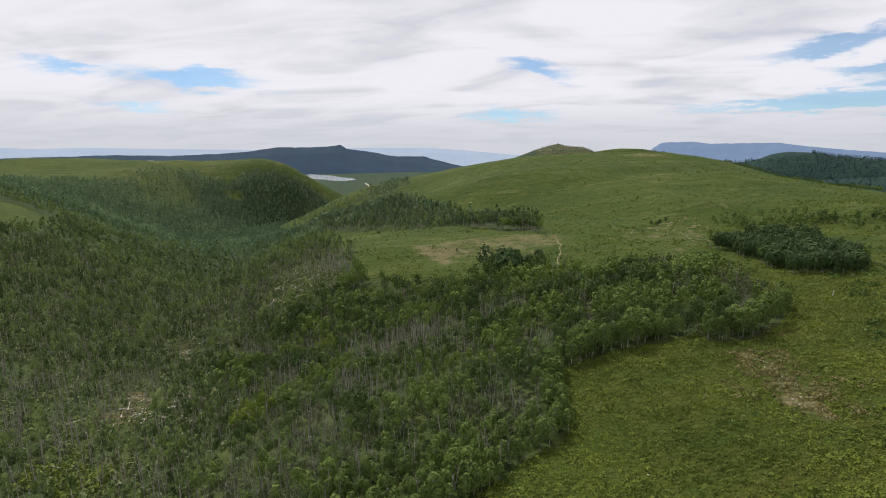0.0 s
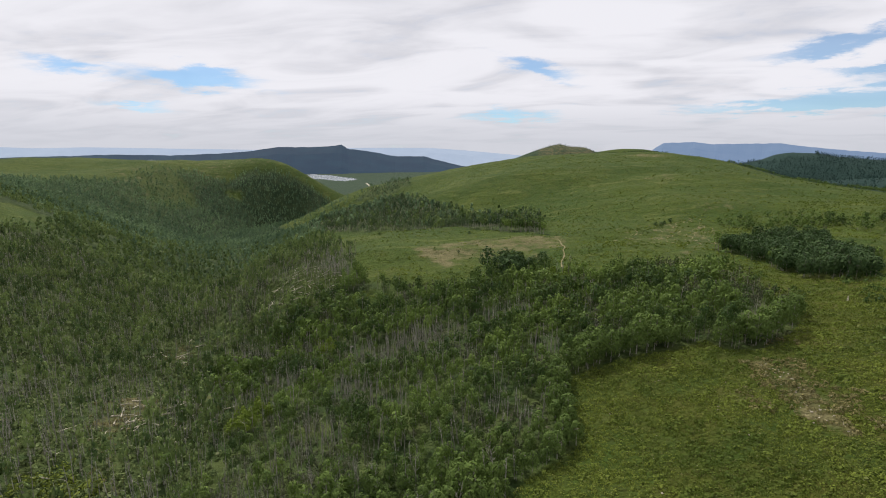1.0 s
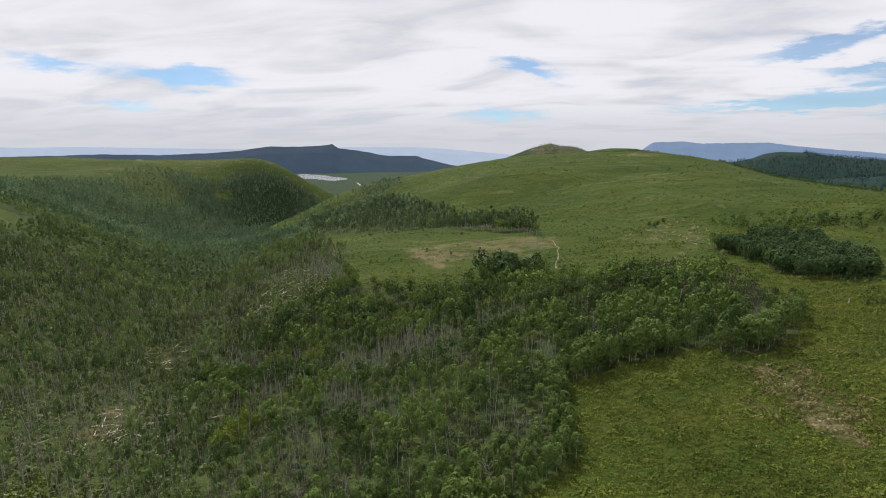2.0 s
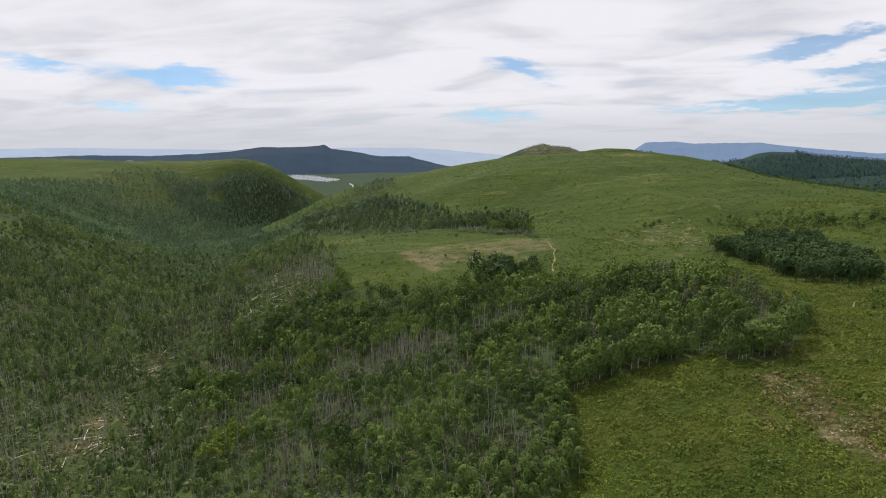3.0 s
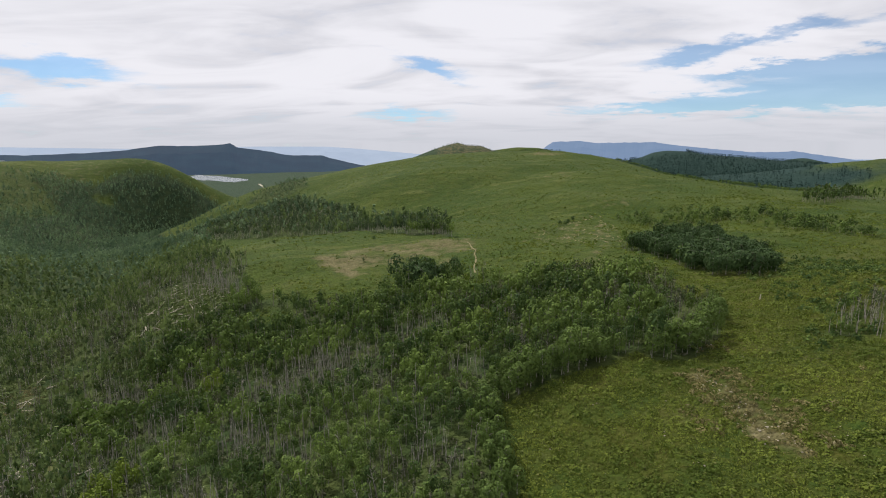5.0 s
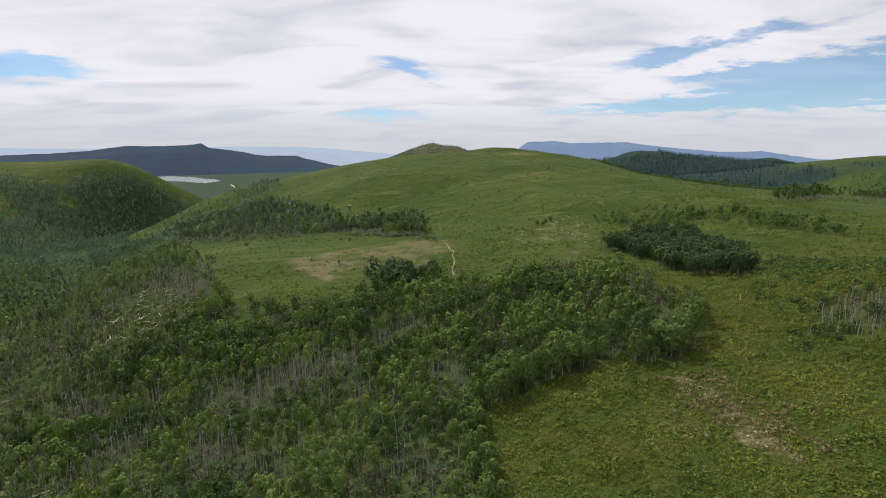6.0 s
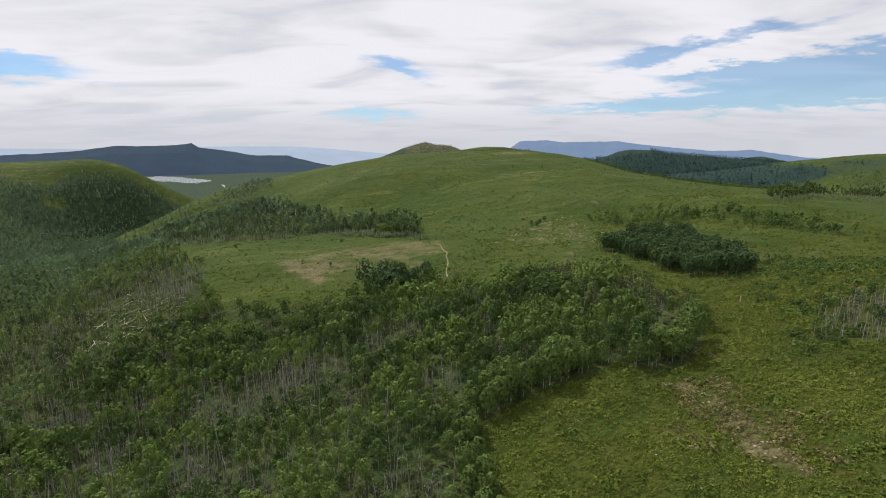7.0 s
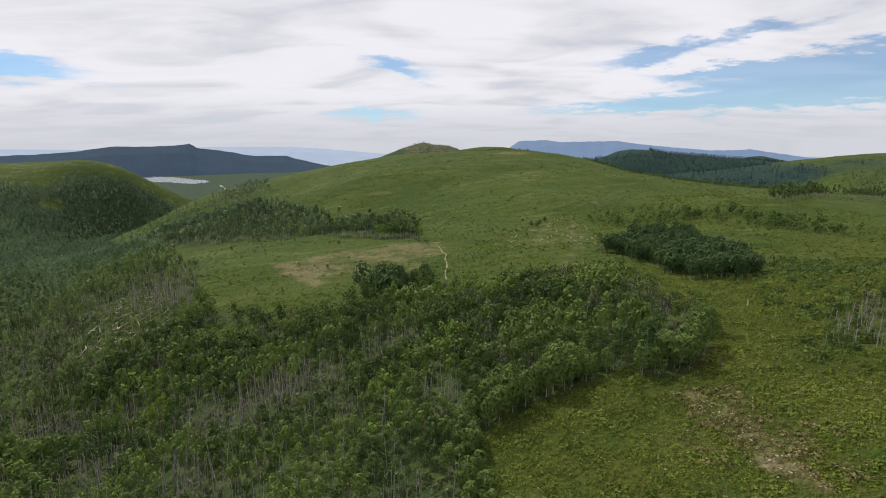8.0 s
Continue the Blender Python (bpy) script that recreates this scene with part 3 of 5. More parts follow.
# ---- foliage, bark and stone ----
def leaf_material(name, dark, light, dry=(0.12, 0.11, 0.045), spread=0.62):
    m = bpy.data.materials.new(name)
    m.use_nodes = True
    n = Nodes(m.node_tree)
    tone = n.attribute("tone")
    chance = n.add("ShaderNodeObjectInfo").outputs["Random"]
    island = n.add("ShaderNodeNewGeometry").outputs["Random Per Island"]
    at = n.add("ShaderNodeNewGeometry").outputs["Position"]
    blotch = n.noise(at, 0.06, 3.0)
    f = n.math("ADD", n.math("ADD", n.math("MULTIPLY", tone, 0.85), n.math("MULTIPLY_ADD", n.math("POWER", island, 1.6), spread, -0.25 * spread)), n.math("ADD", n.math("MULTIPLY", chance, 0.12), n.math("MULTIPLY_ADD", blotch, 0.8, -0.45)))
    c = n.mix(f, dark, light)
    c = n.mix(n.math("MULTIPLY", n.ramp(island, 0.90, 1.0), 0.7), c, dry)
    front = n.add("ShaderNodeBsdfPrincipled", {"Base Color": c, "Roughness": 0.7, "Specular IOR Level": 0.08})
    glow = n.add("ShaderNodeBsdfTranslucent", {"Color": n.mix(0.5, c, tuple(v * s for v, s in zip(light, (1.12, 1.25, 0.95))))})
    n.add("ShaderNodeOutputMaterial", {0: n.add("ShaderNodeMixShader", {0: 0.15, 1: front.outputs[0], 2: glow.outputs[0]}).outputs[0]})
    return m


def bark_material(name, pale, dark):
    m, n, s = material(name, 0.85)
    at = n.add("ShaderNodeNewGeometry").outputs["Position"]
    spots = n.noise(n.add("ShaderNodeMapping", {"Vector": at, "Scale": (3.0, 3.0, 1.2)}).outputs[0], 1.6, 4.0, 0.6)
    link(n, n.mix(n.ramp(spots, 0.42, 0.62), pale, dark), s.inputs["Base Color"])
    return m


def rock_material():
    m, n, s = material("pale_rock", 0.9)
    at = n.add("ShaderNodeNewGeometry").outputs["Position"]
    c = n.mix(n.noise(at, 1.4, 5.0), (0.24, 0.21, 0.16), (0.38, 0.34, 0.28))
    link(n, n.mix(n.ramp(n.noise(at, 5.0, 3.0), 0.55, 0.7), c, (0.16, 0.15, 0.12)), s.inputs["Base Color"])
    link(n, n.add("ShaderNodeBump", {"Height": n.noise(at, 6.0, 4.0), "Strength": 0.6, "Distance": 0.1}).outputs[0], s.inputs["Normal"])
    return m


ASPEN_LEAF = leaf_material("aspen_leaf", (0.026, 0.051, 0.016), (0.144, 0.206, 0.046), (0.10, 0.125, 0.04), 0.42)
SLOPE_LEAF = leaf_material("slope_leaf", (0.040, 0.071, 0.026), (0.205, 0.266, 0.088))
BRUSH_LEAF = leaf_material("brush_leaf", (0.046, 0.070, 0.022), (0.140, 0.176, 0.062), (0.22, 0.22, 0.13))
# leaf of the distant ridge, paler and bluer: air haze put into the colour
HAZY_RIDGE_LEAF = leaf_material("hazy_ridge_leaf", (0.066, 0.114, 0.072), (0.222, 0.306, 0.162), (0.10, 0.13, 0.07), 0.25)
BENCH_LEAF = leaf_material("bench_leaf", (0.026, 0.050, 0.026), (0.130, 0.180, 0.080), (0.12, 0.12, 0.08))
DARK_LEAF = leaf_material("thicket_leaf", (0.018, 0.040, 0.016), (0.066, 0.108, 0.034), (0.05, 0.06, 0.03))
# dark needles with the blue of distant haze mixed into their colour
HAZY_NEEDLE = leaf_material("hazy_conifer_needle", (0.015, 0.038, 0.038), (0.033, 0.066, 0.056), (0.03, 0.04, 0.02), 0.25)
SHRUB_LEAF = leaf_material("shrub_leaf", (0.052, 0.079, 0.012), (0.148, 0.180, 0.029), (0.12, 0.13, 0.05), 0.38)
TUSSOCK_LEAF = leaf_material("tussock_leaf", (0.054, 0.076, 0.012), (0.146, 0.168, 0.029), (0.15, 0.14, 0.06), 0.4)
BRIGHT_LEAF = leaf_material("young_aspen_leaf", (0.050, 0.082, 0.012), (0.165, 0.220, 0.034), (0.14, 0.16, 0.04), 0.4)
DRY_LEAF = leaf_material("dry_leaf", (0.085, 0.080, 0.028), (0.200, 0.172, 0.074), (0.28, 0.25, 0.16))
DYING_LEAF = leaf_material("dying_leaf", (0.038, 0.048, 0.026), (0.105, 0.112, 0.060), (0.15, 0.13, 0.10))
SLOPE_BARK = bark_material("slope_bark", (0.48, 0.47, 0.37), (0.19, 0.19, 0.14))
BARK = bark_material("aspen_bark", (0.32, 0.30, 0.25), (0.13, 0.12, 0.10))
DEAD_BARK = bark_material("dead_bark", (0.34, 0.315, 0.275), (0.145, 0.135, 0.118))
LOG_BARK = bark_material("log_bark", (0.50, 0.46, 0.37), (0.28, 0.24, 0.18))
ROCK = rock_material()


# ---- shapes: each is a pair of vertex and four-sided face arrays ----
def join(shapes):
    verts, faces, start = [], [], 0
    for v, f in shapes:
        verts.append(v)
        faces.append(f + start)
        start += len(v)
    return np.concatenate(verts), np.concatenate(faces)


def limb(points, radii, sides=5):
    """A round tapered limb along a line of points."""
    points = np.asarray(points, float)
    rings = []
    for k, p in enumerate(points):
        way = points[min(k + 1, len(points) - 1)] - points[max(k - 1, 0)]
        way /= np.linalg.norm(way)
        side = np.cross(way, (0.31, 0.95, 0.05))
        side /= np.linalg.norm(side)
        other = np.cross(way, side)
        a = np.arange(sides) / sides * 2 * math.pi
        rings.append(p + radii[k] * (np.cos(a)[:, None] * side + np.sin(a)[:, None] * other))
    verts = np.concatenate(rings)
    i = np.arange(sides)
    j = (i + 1) % sides
    faces = np.concatenate([np.stack([k * sides + i, k * sides + j, (k + 1) * sides + j, (k + 1) * sides + i], -1) for k in range(len(points) - 1)])
    return verts, faces


def tufts(rng, centres, outward, size, loose=0.17):
    """Leaf clusters: small bent four-sided sprays, facing outward with a lot of scatter."""
    count = len(centres)
    face = outward + rng.normal(0, loose, (count, 3))
    face /= np.linalg.norm(face, axis=1)[:, None]
    side = np.cross(face, rng.normal(0, 1, (count, 3)))
    side /= np.linalg.norm(side, axis=1)[:, None]
    other = np.cross(face, side)
    s = size * rng.uniform(0.6, 1.35, (count, 1))
    w = s * rng.uniform(0.6, 1.0, (count, 1))
    lift = face * s * rng.uniform(-0.16, 0.02, (count, 1))
    corner = [centres + side * s * 0.5, centres + other * w * 0.5 + lift, centres - side * s * 0.5, centres - other * w * 0.5 + lift]
    verts = np.stack(corner, 1).reshape(-1, 3)
    return verts, np.arange(count * 4).reshape(-1, 4)


def crown_points(rng, count, low, high, wide, lobes, taper):
    """Points on the outside of a crown heaped up from round lobes, low to high. taper: 0 round, 1 pointed."""
    k = np.arange(lobes) + 0.5
    up = 1 - 1.65 * k / lobes + rng.normal(0, 0.08, lobes)
    up = np.clip(up, -0.7, 0.98)
    turn = 2.4 * k + rng.uniform(0, 6.283) + rng.normal(0, 0.25, lobes)
    flat = np.sqrt(1 - np.abs(up) ** 3) * (1 - taper * 0.5 * (up + 0.4))
    middle, half = (low + high) / 2, (high - low) / 2
    off = rng.uniform(0.46, 0.66, lobes)
    mids = np.stack([wide * off * flat * np.cos(turn), wide * off * flat * np.sin(turn), middle + half * 0.66 * up], -1)
    sizes = wide * rng.uniform(0.40, 0.58, lobes) * (1 - 0.45 * taper * np.clip(up, 0, 1))
    pick = rng.choice(lobes, count * 4, p=sizes ** 2 / (sizes ** 2).sum())
    way = rng.normal(0, 1, (count * 4, 3))
    way[:, 2] = way[:, 2] * 0.9 + 0.3
    way /= np.linalg.norm(way, axis=1)[:, None]
    at = mids[pick] + way * sizes[pick][:, None] * rng.uniform(0.93, 1.04, (count * 4, 1)) * np.array([1, 1, 1.1])
    gap = np.linalg.norm(at[:, None] - mids[None], axis=2) / sizes[None]
    best = np.argsort((gap.min(1) < 0.84) * 1.0, kind="stable")[:count]
    at, way = at[best], way[best]
    out = (at - (0, 0, middle)) / (wide, wide, half * 1.2)
    way = 0.55 * way + 0.6 * out
    return at, way / np.linalg.norm(way, axis=1)[:, None]


def tree_shape(seed, tall, wide, bare, leaves, leaf_size, lobes, taper, limbs, sides=5, upright=1.0):
    """Trunk with limbs, and crown, of one tree."""
    rng = np.random.RandomState(seed)
    lean = rng.normal(0, 0.02 * tall, 2)
    steps = np.linspace(0, 1, 5 if limbs else 3)
    line = [(lean[0] * t ** 1.5 + rng.normal(0, 0.04) * (t > 0), lean[1] * t ** 1.5 + rng.normal(0, 0.04) * (t > 0), tall * 0.93 * t - 0.3 * (t == 0)) for t in steps]
    thick = 0.016 * tall
    wood = [limb(line, [thick * (1 - 0.8 * t) for t in steps], sides)]
    for k in range(limbs):
        t = rng.uniform(0.35, 0.85)
        a = rng.uniform(0, 6.283)
        root = np.array([lean[0] * t, lean[1] * t, tall * 0.93 * t])
        reach = wide * rng.uniform(0.5, 0.85) * (1.1 - 0.6 * t)
        tip = root + np.array([math.cos(a) * reach, math.sin(a) * reach, reach * rng.uniform(0.5, 1.1)])
        middle = (root + tip) / 2 + np.array([0, 0, -0.08 * reach])
        wood.append(limb([root, middle, tip], [thick * 0.4, thick * 0.28, thick * 0.1], 4))
    at, way = crown_points(rng, leaves, tall * bare, tall, wide, lobes, taper)
    at[:, :2] += lean * 0.7
    v, f = tufts(rng, at, way, leaf_size)
    middle = np.repeat(at[:, 2], 4)
    v[:, 2] = middle + (v[:, 2] - middle) * upright
    return join(wood), (v, f)


def snag_shape(seed, tall, branches, sides=5):
    rng = np.random.RandomState(seed)
    lean = rng.normal(0, 0.09 * tall, 2)
    steps = np.linspace(0, 1, 4)
    line = [(lean[0] * t + rng.normal(0, 0.05), lean[1] * t + rng.normal(0, 0.05), tall * t - 0.3 * (t == 0)) for t in steps]
    thick = 0.0125 * tall + 0.03
    wood = [limb(line, [thick * (1 - 0.75 * t) for t in steps], sides)]
    for k in range(branches):
        t = rng.uniform(0.3, 0.97)
        a = rng.uniform(0, 6.283)
        root = np.array([lean[0] * t, lean[1] * t, tall * t])
        reach = tall * rng.uniform(0.06, 0.17) * (1.2 - 0.6 * t)
        tip = root + np.array([math.cos(a) * reach, math.sin(a) * reach, reach * rng.uniform(0.5, 1.4)])
        wood.append(limb([root, (root + tip) / 2 + rng.normal(0, 0.06, 3), tip], [thick * 0.4, thick * 0.3, thick * 0.14], 3))
    return join(wood)


def conifer_shape(seed, tall, wide, whorls):
    rng = np.random.RandomState(seed)
    parts = [limb([(0, 0, -0.3), (0, 0, tall)], [0.02 * tall, 0.003 * tall], 4)]
    at, way = [], []
    for k in range(whorls):
        h = 0.12 + 0.86 * (k + rng.uniform(0, 0.6)) / whorls
        for b in range(5):
            a = rng.uniform(0, 6.283)
            r = wide * (1.03 - h) * rng.uniform(0.35, 0.9)
            at.append((r * math.cos(a), r * math.sin(a), tall * h - 0.2 * r))
            way.append((math.cos(a) * 0.7, math.sin(a) * 0.7, 0.75))
    return parts[0], tufts(rng, np.array(at), np.array(way), wide * 0.95)


def shrub_shape(seed, wide, tall, leaves, size):
    """A low mound of leaf sprays over an uneven dome."""
    rng = np.random.RandomState(seed)
    a = 2.4 * np.arange(leaves) + rng.uniform(0, 6.283) + rng.normal(0, 0.3, leaves)
    h = 1 - (np.arange(leaves) + 0.5) / leaves
    h = np.clip(h + rng.normal(0, 0.06, leaves), 0.02, 0.99)
    r = wide * np.sqrt(1 - h ** 2) * rng.uniform(0.75, 1.15, leaves)
    at = np.stack([r * np.cos(a), r * np.sin(a), tall * h * rng.uniform(0.8, 1.15, leaves) + 0.05 * tall], -1)
    way = np.stack([np.cos(a) * np.sqrt(1 - h ** 2), np.sin(a) * np.sqrt(1 - h ** 2), h * wide / tall * 0.7 + 0.15], -1)
    return tufts(rng, at, way / np.linalg.norm(way, axis=1)[:, None], size, 0.25)


def to_mesh(name, verts, faces, mats, index=None, tone=None):
    me = bpy.data.meshes.new(name)
    me.from_pydata(verts, [], faces)
    for mat in mats:
        me.materials.append(mat)
    if index is not None:
        me.polygons.foreach_set("material_index", index.astype(np.int32))
    if tone is not None:
        me.attributes.new("tone", "FLOAT", "POINT").data.foreach_set("value", np.asarray(tone, np.float32))
    return me


def plant_out(name, label, category, shapes, mats, places, seed):
    """ONE object of many plants: shapes as (wood, leaf) pairs, places as x, y, size, tone."""
    rng = np.random.RandomState(seed)
    x, y, size, tone = places
    z = height(x, y)
    which, turn = rng.randint(0, len(shapes), len(x)), rng.uniform(0, 6.283, len(x))
    all_v, all_f, all_i, all_t, start = [], [], [], [], 0
    for k, (wood, leaf) in enumerate(shapes):
        pieces = [(p, i) for p, i in ((wood, 0), (leaf, 1)) if p is not None]
        v, f = join([p for p, i in pieces])
        index = np.concatenate([np.full(len(p[1]), i) for p, i in pieces])
        here = np.where(which == k)[0]
        if not len(here):
            continue
        c, s = np.cos(turn[here])[:, None], np.sin(turn[here])[:, None]
        g = size[here][:, None]
        put = np.stack([(v[:, 0] * c - v[:, 1] * s) * g + x[here][:, None], (v[:, 0] * s + v[:, 1] * c) * g + y[here][:, None],
                        v[:, 2] * g * rng.uniform(0.85, 1.2, (len(here), 1)) + z[here][:, None]], -1)
        all_v.append(put.reshape(-1, 3))
        all_f.append((f[None] + (start + np.arange(len(here)) * len(v))[:, None, None]).reshape(-1, 4))
        all_i.append(np.tile(index, len(here)))
        all_t.append(np.repeat(tone[here], len(v)))
        start += len(here) * len(v)
    me = to_mesh(name, np.concatenate(all_v), np.concatenate(all_f), mats, np.concatenate(all_i), np.concatenate(all_t))
    return tagged(new(name, me), label, category, kind="stuff")


def scatter(seed, x0, x1, y0, y1, gap):
    """An uneven planting grid that fills a stretch of the plan, kept to what the valley shows."""
    rng = np.random.RandomState(seed)
    x, y = np.meshgrid(np.arange(x0, x1, gap), np.arange(y0, y1, gap))
    x = (x + rng.uniform(-0.5, 0.5, x.shape) * gap).ravel()
    y = (y + rng.uniform(-0.5, 0.5, y.shape) * gap).ravel()
    azimuth = np.degrees(np.arctan2(x, y + 25))
    keep = (azimuth > -44) & (azimuth < 58)
    return x[keep], y[keep], rng


patchy = wave_field(22, 12, 60, 31)
thin = wave_field(22, 14, 70, 32)
clumps = wave_field(30, 3, 13, 34)


def part(name, me, parent, label=""):
    ob = new(name, me)
    ob.parent = parent
    return tagged(ob, label)


def tree_thing(name, label, category, group, wood, leaf, mats):
    root = new(name)
    tagged(root, label, category, group)
    part("trunk", to_mesh("trunk", wood[0], wood[1], mats[:1]), root)
    part("crown", to_mesh("crown", leaf[0], leaf[1], mats[1:], tone=np.full(len(leaf[0]), 0.5)), root)
    return root


def set_out(originals, places, seed, sink=0.0):
    """Stands the originals and their copies at the places (x, y, size)."""
    rng = np.random.RandomState(seed)
    for k, (x, y, size) in enumerate(places):
        z = float(height(np.array([x]), np.array([y]))[0]) - sink
        original = originals[k % len(originals)]
        m = Matrix.Translation((x, y, z)) @ Matrix.Rotation(rng.uniform(0, 6.283), 4, "Z")
        if k < len(originals):
            original.matrix_basis = m
            original.scale = (size, size, size * rng.uniform(0.9, 1.15))
        else:
            made = copy_thing(original, m)
            made.scale = (size, size, size * rng.uniform(0.9, 1.15))

# ---- the aspen grove ----
def grove_side(x, y):
    """True in the broad-crowned grove, False on the gully slope with its slender trees."""
    return x > -62 + 0.06 * (y - 130) - 45 * smooth(175, 235, y) * (1 - smooth(270, 310, y)) + 10 * patchy(x * 0.7, y * 0.7) + 9 * clumps(x, y)


SNAG_ZONES = [
    [(-38, 215), (-38, 226), (-20, 225), (-1, 228), (14, 220), (14, 199), (2, 204), (-18, 204), (-24, 200)],
    [(12, 136), (13, 151), (30, 148), (29, 134), (20, 130)],
    [(-78, 338), (-83, 375), (-61, 348), (-51, 311), (-65, 320)],
    [(99, 171), (112, 185), (126, 187), (114, 170), (101, 164)],
    [(-102, 255), (-107, 269), (-93, 260), (-85, 241)],
    [(-71, 207), (-78, 226), (-58, 210), (-54, 195)],
    [(-67, 239), (-69, 252), (-60, 245), (-57, 233)],
    [(19, 232), (39, 226), (37, 210), (20, 215)],
    [(27, 189), (36, 189), (38, 168), (34, 164)],
    [(-44, 142), (-46, 158), (-30, 150), (-23, 138), (-33, 134)],
    [(-37, 176), (-38, 194), (-9, 160), (-10, 149)],
    [(-109, 256), (-117, 280), (-81, 264), (-75, 241), (-91, 239)],
    [(-170, 193), (-187, 213), (-181, 219), (-164, 198)],
]
OPENINGS = [
    [(-179, 204), (-160, 225), (-146, 235), (-126, 238), (-101, 186), (-100, 161), (-83, 130), (-97, 132), (-127, 157), (-153, 172)],
    [(-171, 314), (-142, 309), (-123, 273), (-145, 270)],
]


def in_opening(x, y):
    u, v = ragged(x, y, 2.5)
    return np.any([inside(u, v, zone) for zone in OPENINGS], axis=0)


def in_snags(x, y):
    u, v = ragged(x, y, 1.6)
    return np.any([inside(u, v, zone) for zone in SNAG_ZONES], axis=0)


BROAD = [tree_shape(100 + k, 9.0, 2.0 + 0.25 * (k % 4), 0.03, 500, 0.55, 14, 0.1 + 0.12 * (k % 3), 6) for k in range(10)]
BROAD_PLAIN = [tree_shape(140 + k, 8.6, 1.5 + 0.25 * (k % 4), 0.32, 200, 0.55, 9, 0.15 * (k % 3), 0, 3) for k in range(12)]
BROAD_FAR = [tree_shape(160 + k, 8.8, 1.7 + 0.25 * (k % 4), 0.25, 80, 0.90, 9, 0.15 * (k % 3), 0, 3) for k in range(10)]
ROUND = [tree_shape(200 + k, 7.0, 2.1 + 0.2 * (k % 3), 0.05, 34, 1.35, 6, 0.2 * (k % 3), 0, 3) for k in range(10)]
DYING = [tree_shape(240 + k, 8.6, 1.5, 0.35, 46, 0.55, 9, 0.3, 4, 3) for k in range(8)]
SLENDER = [tree_shape(180 + k, 9.8, 1.2 + 0.15 * (k % 4), 0.16, 48, 0.88, 7, 0.5 + 0.18 * (k % 3), 0, 3, 1.5) for k in range(12)]
FAR_TREE = [tree_shape(220 + k, 10.8, 1.5 + 0.25 * (k % 3), 0.12, 16, 1.6, 4, 0.4 + 0.15 * (k % 3), 0, 3, 1.3) for k in range(10)]
SNAGS = [snag_shape(260 + k, 7.5, 7, 4) for k in range(10)]
PLAIN_SNAGS = [(snag_shape(290 + k, 8.0, 2, 3), None) for k in range(10)]


wilt = wave_field(22, 14, 55, 33)
gaps = wave_field(30, 9, 30, 35)


BRIGHT_SPOTS = [(-64, 173, 7.5), (-52, 235, 6.5), (58, 261, 7.0), (54, 208, 5.0)]


